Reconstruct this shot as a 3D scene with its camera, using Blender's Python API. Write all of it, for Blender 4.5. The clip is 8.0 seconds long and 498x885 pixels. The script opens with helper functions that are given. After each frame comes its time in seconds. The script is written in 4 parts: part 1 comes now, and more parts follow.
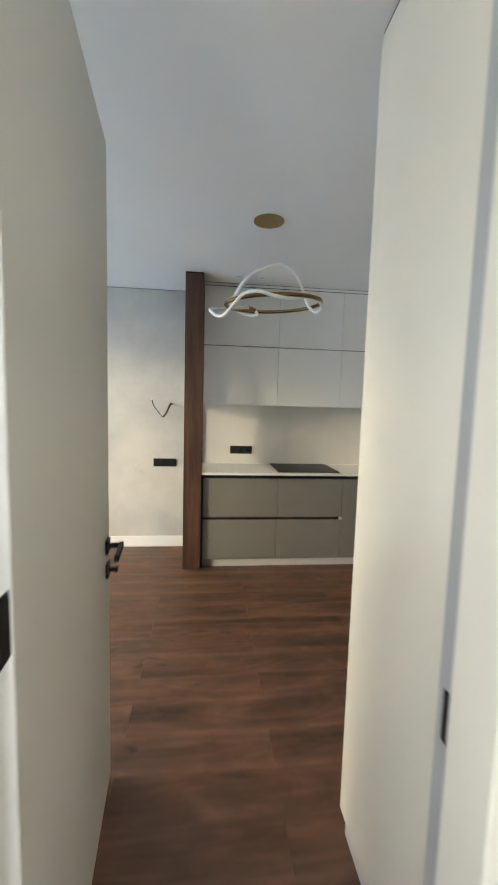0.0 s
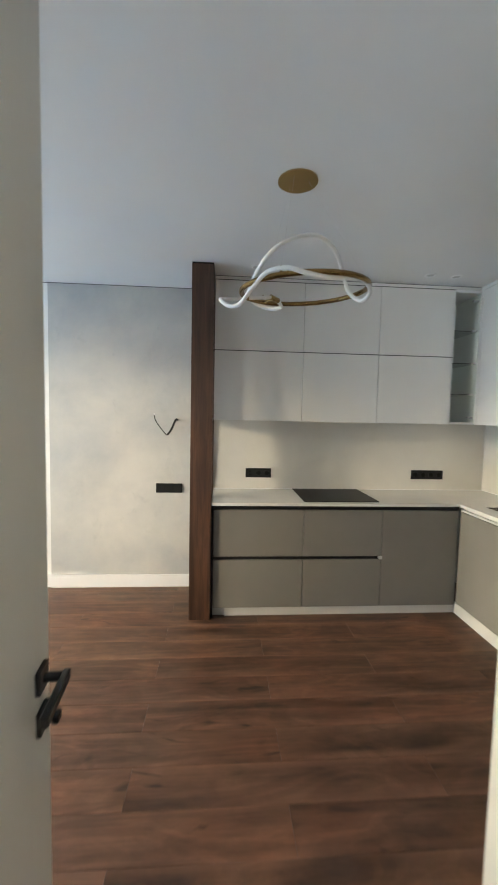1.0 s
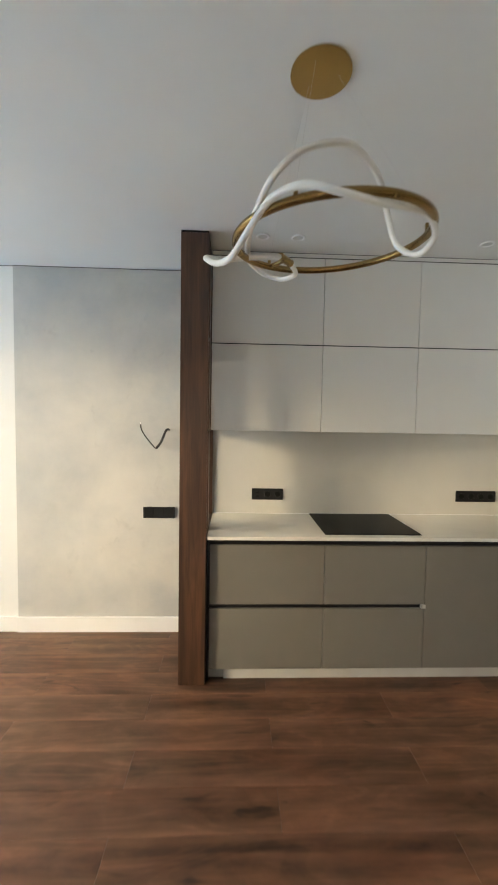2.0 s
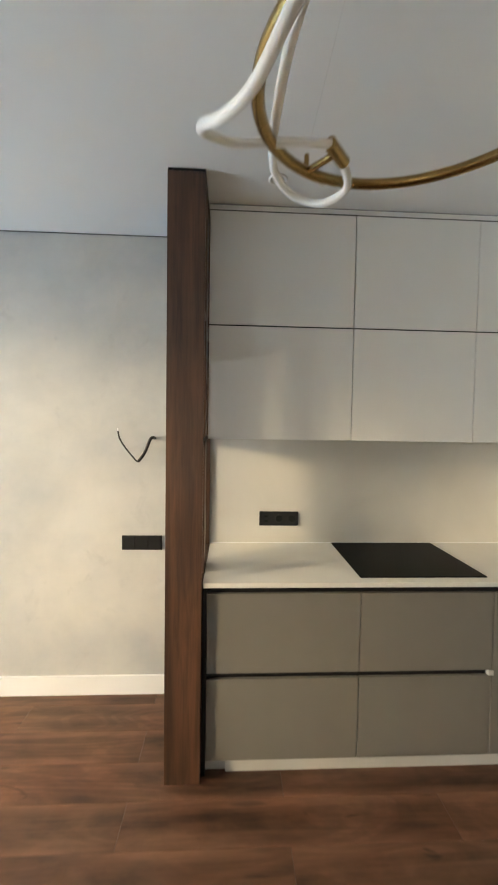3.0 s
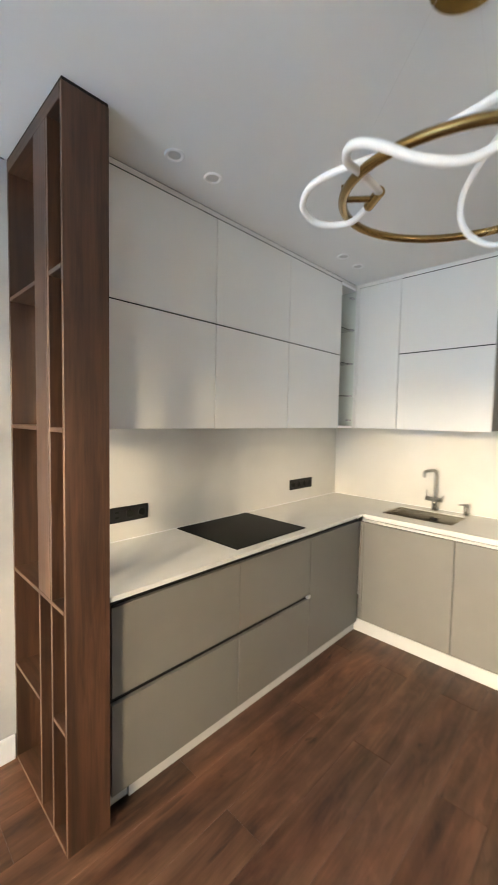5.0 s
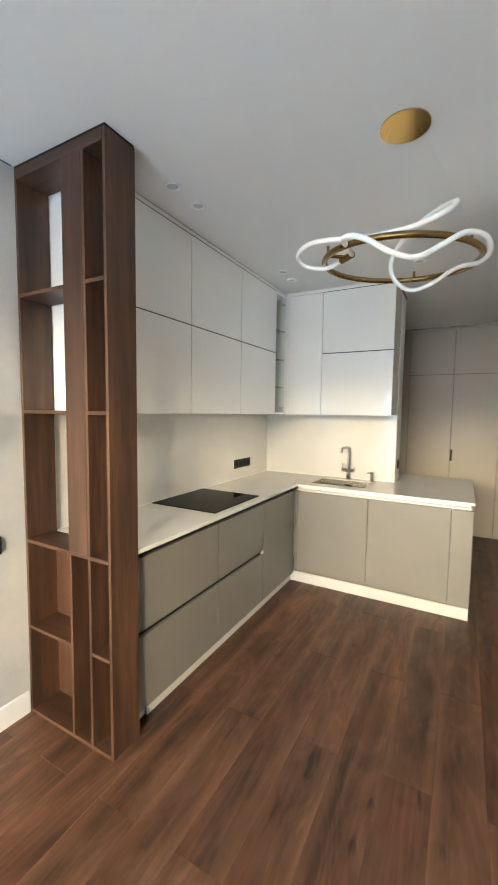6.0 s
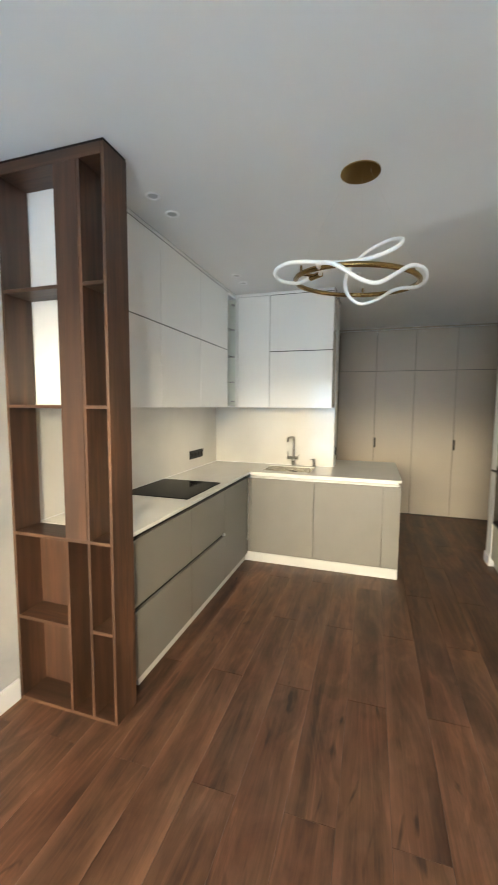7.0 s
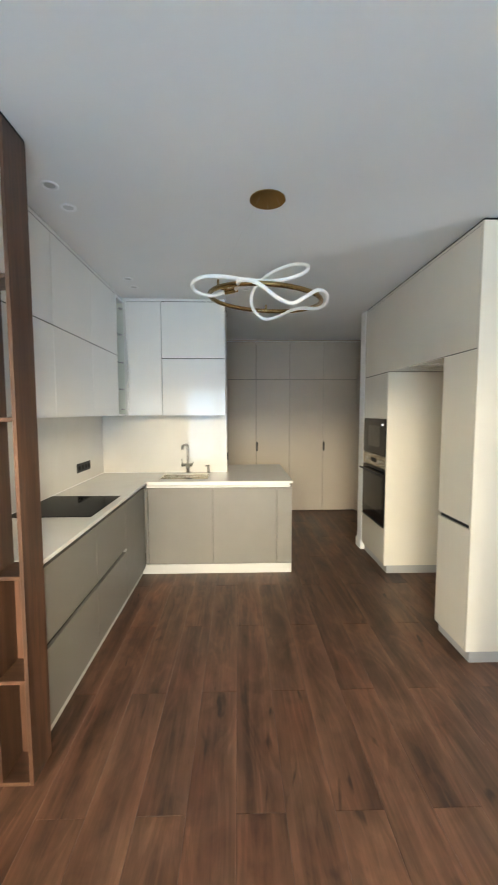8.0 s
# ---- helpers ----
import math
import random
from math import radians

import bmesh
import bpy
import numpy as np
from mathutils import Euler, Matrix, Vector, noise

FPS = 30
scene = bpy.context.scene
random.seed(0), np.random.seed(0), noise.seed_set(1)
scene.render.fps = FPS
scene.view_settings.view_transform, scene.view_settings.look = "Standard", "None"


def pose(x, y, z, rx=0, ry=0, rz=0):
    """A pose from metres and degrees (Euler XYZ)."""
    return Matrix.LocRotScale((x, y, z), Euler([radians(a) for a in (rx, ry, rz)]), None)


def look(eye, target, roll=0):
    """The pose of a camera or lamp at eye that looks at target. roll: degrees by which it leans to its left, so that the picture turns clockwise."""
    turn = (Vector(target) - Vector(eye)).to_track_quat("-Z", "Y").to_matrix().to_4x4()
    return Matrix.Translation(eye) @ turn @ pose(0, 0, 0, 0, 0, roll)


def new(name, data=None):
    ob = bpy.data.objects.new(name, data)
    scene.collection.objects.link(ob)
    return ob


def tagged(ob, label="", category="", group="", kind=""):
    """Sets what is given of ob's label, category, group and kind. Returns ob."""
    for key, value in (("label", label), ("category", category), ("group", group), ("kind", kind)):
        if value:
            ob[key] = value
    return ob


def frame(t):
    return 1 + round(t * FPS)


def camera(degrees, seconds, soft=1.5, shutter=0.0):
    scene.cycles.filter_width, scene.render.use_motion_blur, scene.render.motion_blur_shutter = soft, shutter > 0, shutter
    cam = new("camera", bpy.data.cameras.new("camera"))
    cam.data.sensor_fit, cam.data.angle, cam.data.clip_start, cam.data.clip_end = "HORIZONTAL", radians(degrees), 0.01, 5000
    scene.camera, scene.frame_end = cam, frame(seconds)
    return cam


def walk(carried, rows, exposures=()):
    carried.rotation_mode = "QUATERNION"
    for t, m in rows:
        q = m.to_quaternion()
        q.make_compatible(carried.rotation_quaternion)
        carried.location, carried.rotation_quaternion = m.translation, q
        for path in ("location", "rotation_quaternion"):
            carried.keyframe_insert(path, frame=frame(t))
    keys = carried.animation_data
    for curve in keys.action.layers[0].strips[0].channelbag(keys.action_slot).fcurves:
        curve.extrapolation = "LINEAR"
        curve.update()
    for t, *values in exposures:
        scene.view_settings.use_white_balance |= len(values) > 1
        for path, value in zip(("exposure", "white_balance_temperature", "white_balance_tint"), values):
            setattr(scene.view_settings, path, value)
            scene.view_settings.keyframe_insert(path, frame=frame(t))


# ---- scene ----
cam = camera(65.3, 8.0, soft=1.7, shutter=0.5)
PATH = [
    (0, (0.085, 0.373, 1.495), (0.293, 2.352, 1.303), 1.6),
    (0.5, (0.072, 0.698, 1.558), (0.296, 2.681, 1.414), 1.6),
    (1, (0.097, 0.979, 1.53), (0.237, 2.97, 1.393), 1.2),
    (1.5, (0.185, 1.288, 1.558), (0.257, 3.282, 1.429), 1.0),
    (3, (0.14, 2.17, 1.559), (0.235, 4.166, 1.474), 0.9),
    (3.5, (0.035, 2.439, 1.547), (0.422, 4.399, 1.455), 0.9),
    (4, (-0.164, 2.558, 1.554), (0.588, 4.409, 1.447), 0.9),
    (4.5, (-0.357, 2.525, 1.542), (0.79, 4.159, 1.425), 1.2),
    (5, (-0.622, 2.487, 1.546), (0.815, 3.873, 1.427), 1.1),
    (6.5, (-1.45, 2.614, 1.5), (0.374, 3.414, 1.319), 0.7),
    (7, (-1.563, 2.707, 1.509), (0.334, 3.31, 1.322), 0.5),
    (7.5, (-1.584, 2.89, 1.497), (0.399, 3.093, 1.339), 0.0),
    (8, (-1.631, 2.957, 1.525), (0.362, 2.902, 1.369), -0.1),
]
EXPOSURES = [
    (0, -0.16, 6500, 9), (0.5, -0.16, 6500, 10), (1, -0.26, 6450, 10), (1.5, -0.22, 7000, 11), (3, -0.10, 7150, 11), (4, 0.04, 7250, 11),
    (4.5, 0.12, 7100, 12), (5, 0.16, 6850, 14), (6.5, 0.16, 6750, 10), (7, 0.02, 6850, 10), (7.5, -0.12, 7000, 12), (8, 0.02, 6500, 10),
]
walk(cam, [(t, look(eye, target, roll)) for t, eye, target, roll in PATH], EXPOSURES)

# ---------------------------------------------------------------- light
SUN_DIR = Vector((1.0, 0.43, -0.22))
world = bpy.data.worlds.new("sky")
scene.world = world
world.use_nodes = True
wn = world.node_tree.nodes
wn.clear()
sky = wn.new("ShaderNodeTexSky")
sky.sky_type = "NISHITA"
sky.sun_disc = False
sky.sun_elevation = radians(11.4)
sky.sun_rotation = radians(246)
bg = wn.new("ShaderNodeBackground")
bg.inputs["Strength"].default_value = 0.15
wo = wn.new("ShaderNodeOutputWorld")
world.node_tree.links.new(sky.outputs[0], bg.inputs[0])
world.node_tree.links.new(bg.outputs[0], wo.inputs[0])

sun_data = bpy.data.lights.new("sun", "SUN")
sun_data.energy = 3.6
sun_data.angle = radians(8)
sun_data.color = (1.0, 0.83, 0.55)
sun = new("sun", sun_data)
sun.matrix_world = look((-8, 1, 6), Vector((-8, 1, 6)) + SUN_DIR)

# daylight of the sky in the balcony window's opening
sky_lamp = bpy.data.lights.new("window_daylight", "AREA")
sky_lamp.shape = "RECTANGLE"
sky_lamp.size, sky_lamp.size_y = 2.5, 2.3
sky_lamp.energy = 112
sky_lamp.color = (0.34, 0.65, 1.0)
lamp = new("window_daylight", sky_lamp)
lamp.matrix_world = look((-4.45, 3.07, 1.2), (-3.45, 3.0, 2.0))

# the bright warm band of sky low over the houses
low_sky = bpy.data.lights.new("low_sky", "AREA")
low_sky.shape = "RECTANGLE"
low_sky.size, low_sky.size_y = 18.0, 2.0
low_sky.energy = 13200
low_sky.color = (1.0, 0.85, 0.58)
lamp = new("low_sky", low_sky)
lamp.matrix_world = look((-25.0, 6.5, 5.9), (0.0, 3.5, 2.6))

# daylight in the window of the entrance hall
hall_lamp = bpy.data.lights.new("hall_daylight", "AREA")
hall_lamp.shape = "RECTANGLE"
hall_lamp.size, hall_lamp.size_y = 1.1, 1.5
hall_lamp.energy = 92
hall_lamp.color = (0.84, 0.92, 1.0)
lamp = new("hall_daylight", hall_lamp)
lamp.matrix_world = look((-0.9, -0.8, 1.5), (0.15, -0.8, 1.5))


# ---------------------------------------------------------------- mesh helpers
def box(bm, x0, x1, y0, y1, z0, z1, bevel=0.0, seg=1):
    made = bmesh.ops.create_cube(bm, size=1.0)["verts"]
    for v in made:
        v.co = Vector((x0 + (v.co.x + 0.5) * (x1 - x0), y0 + (v.co.y + 0.5) * (y1 - y0), z0 + (v.co.z + 0.5) * (z1 - z0)))
    if bevel:
        edges = list({e for v in made for e in v.link_edges})
        bmesh.ops.bevel(bm, geom=edges, offset=bevel, segments=seg, profile=0.5, affect="EDGES")
    return bm


def boxed(x0, x1, y0, y1, z0, z1, bevel=0.0, seg=1):
    return box(bmesh.new(), x0, x1, y0, y1, z0, z1, bevel, seg)


def rod(bm, p, q, r, seg=20, r2=None):
    p, q = Vector(p), Vector(q)
    turn = (q - p).to_track_quat("Z", "Y").to_matrix().to_4x4()
    bmesh.ops.create_cone(bm, cap_ends=True, segments=seg, radius1=r, radius2=r if r2 is None else r2, depth=(q - p).length,
                          matrix=Matrix.Translation((p + q) / 2) @ turn)
    return bm


def sweep(bm, pts, r, seg=12, closed=False):
    """A round tube of radius r along pts."""
    pts = [Vector(p) for p in pts]
    n = len(pts)
    rings, up = [], Vector((0.13, 0.31, 0.94))
    for i, p in enumerate(pts):
        a = pts[i - 1] if (i or closed) else p
        b = pts[(i + 1) % n] if (i < n - 1 or closed) else p
        d = (b - a).normalized()
        side = d.cross(up).normalized()
        up = side.cross(d).normalized()
        rings.append([bm.verts.new(p + r * (math.cos(k) * side + math.sin(k) * up)) for k in [2 * math.pi * j / seg for j in range(seg)]])
    for i in range(n if closed else n - 1):
        u, w = rings[i], rings[(i + 1) % n]
        shift = 0
        if closed and i == n - 1:
            shift = min(range(seg), key=lambda s: (u[0].co - w[s].co).length)
        for j in range(seg):
            bm.faces.new((u[j], u[(j + 1) % seg], w[(j + 1 + shift) % seg], w[(j + shift) % seg]))
    if not closed:
        bm.faces.new(rings[0][::-1])
        bm.faces.new(rings[-1])
    bmesh.ops.recalc_face_normals(bm, faces=bm.faces)
    return bm


def smooth_path(pts, steps=6, closed=False):
    """Points of a Catmull-Rom curve through pts."""
    pts = [Vector(p) for p in pts]
    n, out = len(pts), []
    for i in range(n if closed else n - 1):
        if closed:
            a, b, c, d = (pts[(i + k) % n] for k in (-1, 0, 1, 2))
        else:
            a, b, c, d = pts[max(i - 1, 0)], pts[i], pts[i + 1], pts[min(i + 2, n - 1)]
        for s in range(steps):
            t = s / steps
            out.append(0.5 * (2 * b + (c - a) * t + (2 * a - 5 * b + 4 * c - d) * t * t + (3 * b - a - 3 * c + d) * t ** 3))
    if not closed:
        out.append(pts[-1])
    return out


def place_of(ob):
    p = Vector((0, 0, 0))
    while ob:
        p += ob.location
        ob = ob.parent
    return p


def finish(name, bm, material, at=(0, 0, 0), smooth=False):
    mesh = bpy.data.meshes.new(name)
    bm.transform(Matrix.Translation(-Vector(at)))
    bm.normal_update()
    if smooth:
        for f in bm.faces:
            f.smooth = len(f.verts) == 4
    bm.to_mesh(mesh)
    bm.free()
    mesh.materials.append(material)
    return new(name, mesh)


def part(name, bm, material, parent, label="", smooth=False):
    ob = finish(name, bm, material, place_of(parent), smooth)
    ob.parent = parent
    return tagged(ob, label) if label else ob


def thing(name, base, label, category, group="", kind=""):
    ob = new(name)
    ob.location = base
    ob.empty_display_size = 0.1
    return tagged(ob, label, category, group, kind)


def whole(name, bm, material, label, category, group="", kind="", smooth=False, base=None):
    """A thing that is one mesh, with its origin at base."""
    base = (0, 0, 0) if base is None else base
    ob = finish(name, bm, material, base, smooth)
    ob.location = base
    return tagged(ob, label, category, group, kind)


# ---------------------------------------------------------------- materials
class Nodes:
    def __init__(self, name):
        self.m = bpy.data.materials.new(name)
        self.m.use_nodes = True
        self.t = self.m.node_tree
        self.t.nodes.clear()
        self.out = self.t.nodes.new("ShaderNodeOutputMaterial")
        self.b = self.t.nodes.new("ShaderNodeBsdfPrincipled")
        self.t.links.new(self.b.outputs[0], self.out.inputs[0])

    def node(self, kind, **values):
        n = self.t.nodes.new(kind)
        for k, v in values.items():
            n.inputs[k.replace("_", " ")].default_value = v
        return n

    def link(self, a, b):
        self.t.links.new(a, b)

    def coords(self, scale=(1, 1, 1), world=True, shift=False):
        """World or object coordinates, scaled; shift adds an offset that differs from object to object."""
        if world:
            src = self.t.nodes.new("ShaderNodeNewGeometry").outputs["Position"]
        else:
            src = self.t.nodes.new("ShaderNodeTexCoord").outputs["Object"]
        if shift:
            info = self.t.nodes.new("ShaderNodeObjectInfo")
            mul = self.t.nodes.new("ShaderNodeVectorMath")
            mul.operation = "MULTIPLY_ADD"
            mul.inputs[1].default_value = (37.0, 23.0, 51.0)
            self.link(info.outputs["Random"], mul.inputs[0])
            self.link(src, mul.inputs[2])
            src = mul.outputs[0]
        mp = self.t.nodes.new("ShaderNodeMapping")
        mp.inputs["Scale"].default_value = scale
        self.link(src, mp.inputs["Vector"])
        return mp.outputs[0]

    def noise(self, vec, scale, detail=4.0, rough=0.55, distortion=0.0):
        n = self.node("ShaderNodeTexNoise", Scale=scale, Detail=detail, Roughness=rough, Distortion=distortion)
        self.link(vec, n.inputs["Vector"])
        return n.outputs["Fac"]

    def ramp(self, fac, stops):
        r = self.t.nodes.new("ShaderNodeValToRGB")
        el = r.color_ramp.elements
        while len(el) < len(stops):
            el.new(0.5)
        for e, (p, c) in zip(el, stops):
            e.position, e.color = p, (*c, 1)
        self.link(fac, r.inputs[0])
        return r.outputs[0]

    def mix(self, fac, a, b, mode="MIX"):
        n = self.t.nodes.new("ShaderNodeMix")
        n.data_type, n.blend_type = "RGBA", mode
        for value, sock in ((fac, n.inputs[0]), (a, n.inputs[6]), (b, n.inputs[7])):
            if isinstance(value, (int, float)):
                sock.default_value = value
            elif isinstance(value, tuple):
                sock.default_value = (*value, 1)
            else:
                self.link(value, sock)
        return n.outputs[2]

    def bump(self, height, strength, distance):
        n = self.node("ShaderNodeBump", Strength=strength, Distance=distance)
        self.link(height, n.inputs["Height"])
        self.link(n.outputs[0], self.b.inputs["Normal"])

    def span(self, fac, lo, hi):
        n = self.t.nodes.new("ShaderNodeMapRange")
        n.inputs["To Min"].default_value, n.inputs["To Max"].default_value = lo, hi
        self.link(fac, n.inputs[0])
        return n.outputs[0]


def paint(name, colour, rough=0.5, vary=0.05, scale=3.0, bump=0.0, fine=120.0, metal=0.0, coat=0.0, wave=0.0, spec=0.5):
    """A plain coated surface with faint clouds, small wear in its gloss and, with bump, a fine relief."""
    s = Nodes(name)
    vec = s.coords()
    big = s.noise(vec, scale, 3)
    small = s.noise(vec, fine, 2)
    lo = tuple(c * (1 - vary) for c in colour)
    hi = tuple(min(1, c * (1 + vary)) for c in colour)
    s.link(s.ramp(big, [(0.3, lo), (0.7, hi)]), s.b.inputs["Base Color"])
    s.link(s.span(big, rough * 0.85, min(1, rough * 1.15)), s.b.inputs["Roughness"])
    s.b.inputs["Metallic"].default_value = metal
    s.b.inputs["Coat Weight"].default_value = coat
    s.b.inputs["Specular IOR Level"].default_value = spec
    s.b.inputs["Coat Roughness"].default_value = 0.03
    if bump:
        s.bump(small, bump, 0.001)
    elif wave:
        s.bump(s.noise(vec, 2.2, 1), wave, 0.01)
    return s.m


def walnut(name, along, dark, light, rough=0.5):
    """Veneer with its grain along one axis: long streaks and fine pores."""
    s = Nodes(name)
    stretch = {"x": (0.55, 9, 9), "y": (9, 0.55, 9), "z": (9, 9, 0.55)}[along]
    fine = {"x": (3, 130, 130), "y": (130, 3, 130), "z": (130, 130, 3)}[along]
    vec = s.coords(stretch, world=False, shift=True)
    broad = s.noise(vec, 1.3, 4, 0.55, 0.25)
    streak = s.noise(vec, 4.5, 5, 0.65, 0.3)
    pores = s.noise(s.coords(fine, world=False, shift=True), 1.0, 3, 0.6)
    mid = tuple((a + b) / 2 for a, b in zip(dark, light))
    col = s.ramp(broad, [(0.28, dark), (0.5, mid), (0.74, light)])
    col = s.mix(s.ramp(streak, [(0.42, (0, 0, 0)), (0.66, (0.75, 0.75, 0.75))]), col, tuple(c * 0.45 for c in mid))
    col = s.mix(0.3, col, s.ramp(pores, [(0.35, (0.6, 0.6, 0.6)), (0.62, (1.1, 1.1, 1.1))]), "MULTIPLY")
    s.link(col, s.b.inputs["Base Color"])
    s.link(s.span(pores, rough - 0.08, rough + 0.12), s.b.inputs["Roughness"])
    s.bump(pores, 0.12, 0.0006)
    return s.m


def oak_plank(name, dark, light):
    """Brown stained oak: soft clouds along the board, cathedral grain, dark knots and long edges painted paler as the
    bevels' sheen.
    """
    s = Nodes(name)
    cloud = s.noise(s.coords((1.9, 4.6, 4.6), world=False, shift=True), 1.0, 5, 0.62, 0.35)
    streak = s.noise(s.coords((0.55, 11.0, 11.0), world=False, shift=True), 1.0, 5, 0.6, 1.2)
    pores = s.noise(s.coords((5, 150, 150), world=False, shift=True), 1.0, 3, 0.6)
    figure = s.t.nodes.new("ShaderNodeMath")
    figure.operation = "MULTIPLY"
    figure.inputs[1].default_value = 62.0
    s.link(s.noise(s.coords((1.1, 5.0, 5.0), world=False, shift=True), 1.0, 1.2, 0.4, 0.5), figure.inputs[0])
    rings = s.t.nodes.new("ShaderNodeMath")
    rings.operation = "SINE"
    s.link(figure.outputs[0], rings.inputs[0])
    mid = tuple(0.5 * (a + b) for a, b in zip(dark, light))
    col = s.ramp(cloud, [(0.3, tuple(c * 1.1 for c in dark)), (0.5, mid), (0.7, tuple(c * 1.15 for c in light))])
    col = s.mix(s.ramp(streak, [(0.45, (0, 0, 0)), (0.68, (0.7, 0.7, 0.7))]), col, tuple(c * 1.1 for c in light))
    col = s.mix(0.6, col, s.ramp(s.span(rings.outputs[0], 0.3, 0.7), [(0.2, (0.66, 0.63, 0.6)), (0.55, (1.08, 1.08, 1.07))]), "MULTIPLY")
    fibre = s.noise(s.coords((1.8, 42.0, 42.0), world=False, shift=True), 1.0, 4, 0.65, 0.8)
    col = s.mix(0.34, col, s.ramp(fibre, [(0.32, (0.62, 0.6, 0.58)), (0.66, (1.3, 1.3, 1.28))]), "MULTIPLY")
    knots = s.noise(s.coords((2.6, 8.0, 8.0), world=False, shift=True), 1.3, 2, 0.5, 1.2)
    col = s.mix(s.ramp(knots, [(0.66, (0, 0, 0)), (0.76, (0.85, 0.85, 0.85))]), col, tuple(c * 0.6 for c in dark))
    col = s.mix(0.25, col, s.ramp(pores, [(0.35, (0.7, 0.7, 0.7)), (0.62, (1.1, 1.1, 1.1))]), "MULTIPLY")
    tint = s.noise(s.coords((1.3, 3.2, 3.2), world=False, shift=True), 1.0, 3, 0.6, 0.6)
    col = s.mix(0.45, col, s.ramp(tint, [(0.34, (0.86, 1.02, 1.0)), (0.5, (1.0, 1.0, 1.0)), (0.64, (1.14, 0.92, 0.84))]), "MULTIPLY")
    blotch = s.noise(s.coords((3.4, 5.0, 5.0), world=False, shift=True), 1.0, 4, 0.6, 0.9)
    col = s.mix(0.65, col, s.ramp(blotch, [(0.32, (0.62, 0.6, 0.6)), (0.52, (1.0, 1.0, 1.0)), (0.7, (1.22, 1.22, 1.22))]), "MULTIPLY")
    info = s.t.nodes.new("ShaderNodeObjectInfo")
    tone = s.ramp(info.outputs["Random"], [(0.0, (0.88, 0.86, 0.86)), (0.45, (1.0, 0.98, 0.97)), (1.0, (1.1, 1.1, 1.09))])
    col = s.mix(1.0, col, tone, "MULTIPLY")
    xyz = s.t.nodes.new("ShaderNodeSeparateXYZ")
    s.link(s.t.nodes.new("ShaderNodeTexCoord").outputs["Object"], xyz.inputs[0])
    off = s.t.nodes.new("ShaderNodeMath")
    off.operation = "ABSOLUTE"
    s.link(xyz.outputs["Y"], off.inputs[0])
    # light caught by the bevelled long edges, put into the colour in patches
    rim = s.t.nodes.new("ShaderNodeMapRange")
    rim.inputs["From Min"].default_value, rim.inputs["From Max"].default_value = 0.05, 0.0945
    rim.inputs["To Max"].default_value = 0.42
    s.link(off.outputs[0], rim.inputs[0])
    edge_sheen = s.t.nodes.new("ShaderNodeMath")
    edge_sheen.operation = "MULTIPLY"
    s.link(rim.outputs[0], edge_sheen.inputs[0])
    s.link(s.ramp(s.noise(s.coords((1.2, 4, 4), world=False, shift=True), 1.0, 2), [(0.4, (0, 0, 0)), (0.62, (1, 1, 1))]), edge_sheen.inputs[1])
    col = s.mix(edge_sheen.outputs[0], col, tuple(min(1, c * 1.7) for c in light))
    s.link(col, s.b.inputs["Base Color"])
    s.b.inputs["Specular IOR Level"].default_value = 0.4
    s.link(s.span(cloud, 0.34, 0.5), s.b.inputs["Roughness"])
    s.bump(pores, 0.15, 0.0007)
    return s.m


def plaster(name):
    """Trowelled decorative plaster: pale grey with soft clouds, darker flecks and shallow ridges."""
    s = Nodes(name)
    vec = s.coords()
    clouds = s.noise(vec, 1.9, 5, 0.6, 0.15)
    marks = s.noise(s.coords((1.0, 1.0, 0.8)), 9.0, 3, 0.6, 0.5)
    col = s.ramp(clouds, [(0.32, (0.43, 0.445, 0.45)), (0.5, (0.51, 0.51, 0.495)), (0.68, (0.58, 0.57, 0.54))])
    col = s.mix(s.ramp(marks, [(0.62, (0, 0, 0)), (0.78, (0.32, 0.32, 0.32))]), col, (0.36, 0.365, 0.36))
    s.link(col, s.b.inputs["Base Color"])
    s.link(s.span(marks, 0.45, 0.75), s.b.inputs["Roughness"])
    s.bump(marks, 0.12, 0.003)
    return s.m


def quartz(name, colour, rough, coat=0.0):
    s = Nodes(name)
    vec = s.coords()
    veins = s.noise(vec, 2.3, 6, 0.6, 1.2)
    specks = s.noise(vec, 260, 2)
    col = s.ramp(veins, [(0.35, tuple(c * 0.95 for c in colour)), (0.65, colour)])
    col = s.mix(0.25, col, s.ramp(specks, [(0.4, (0.86, 0.86, 0.85)), (0.6, (1, 1, 1))]), "MULTIPLY")
    s.link(col, s.b.inputs["Base Color"])
    s.b.inputs["Roughness"].default_value = rough
    s.b.inputs["Coat Weight"].default_value = coat
    s.b.inputs["Coat Roughness"].default_value = 0.02
    return s.m


def brushed(name, colour, rough, axis="z"):
    s = Nodes(name)
    lines = s.noise(s.coords({"x": (4, 300, 300), "z": (300, 300, 4)}[axis]), 1.0, 2)
    s.link(s.ramp(lines, [(0.3, tuple(c * 0.94 for c in colour)), (0.7, colour)]), s.b.inputs["Base Color"])
    s.b.inputs["Metallic"].default_value = 1.0
    s.link(s.span(lines, rough * 0.7, rough * 1.3), s.b.inputs["Roughness"])
    return s.m


def pane_glass(name, tint=(0.9, 0.97, 0.94)):
    s = Nodes(name)
    s.b.inputs["Base Color"].default_value = (*tint, 1)
    s.b.inputs["Transmission Weight"].default_value = 1.0
    s.b.inputs["Roughness"].default_value = 0.0
    s.b.inputs["IOR"].default_value = 1.45
    return s.m


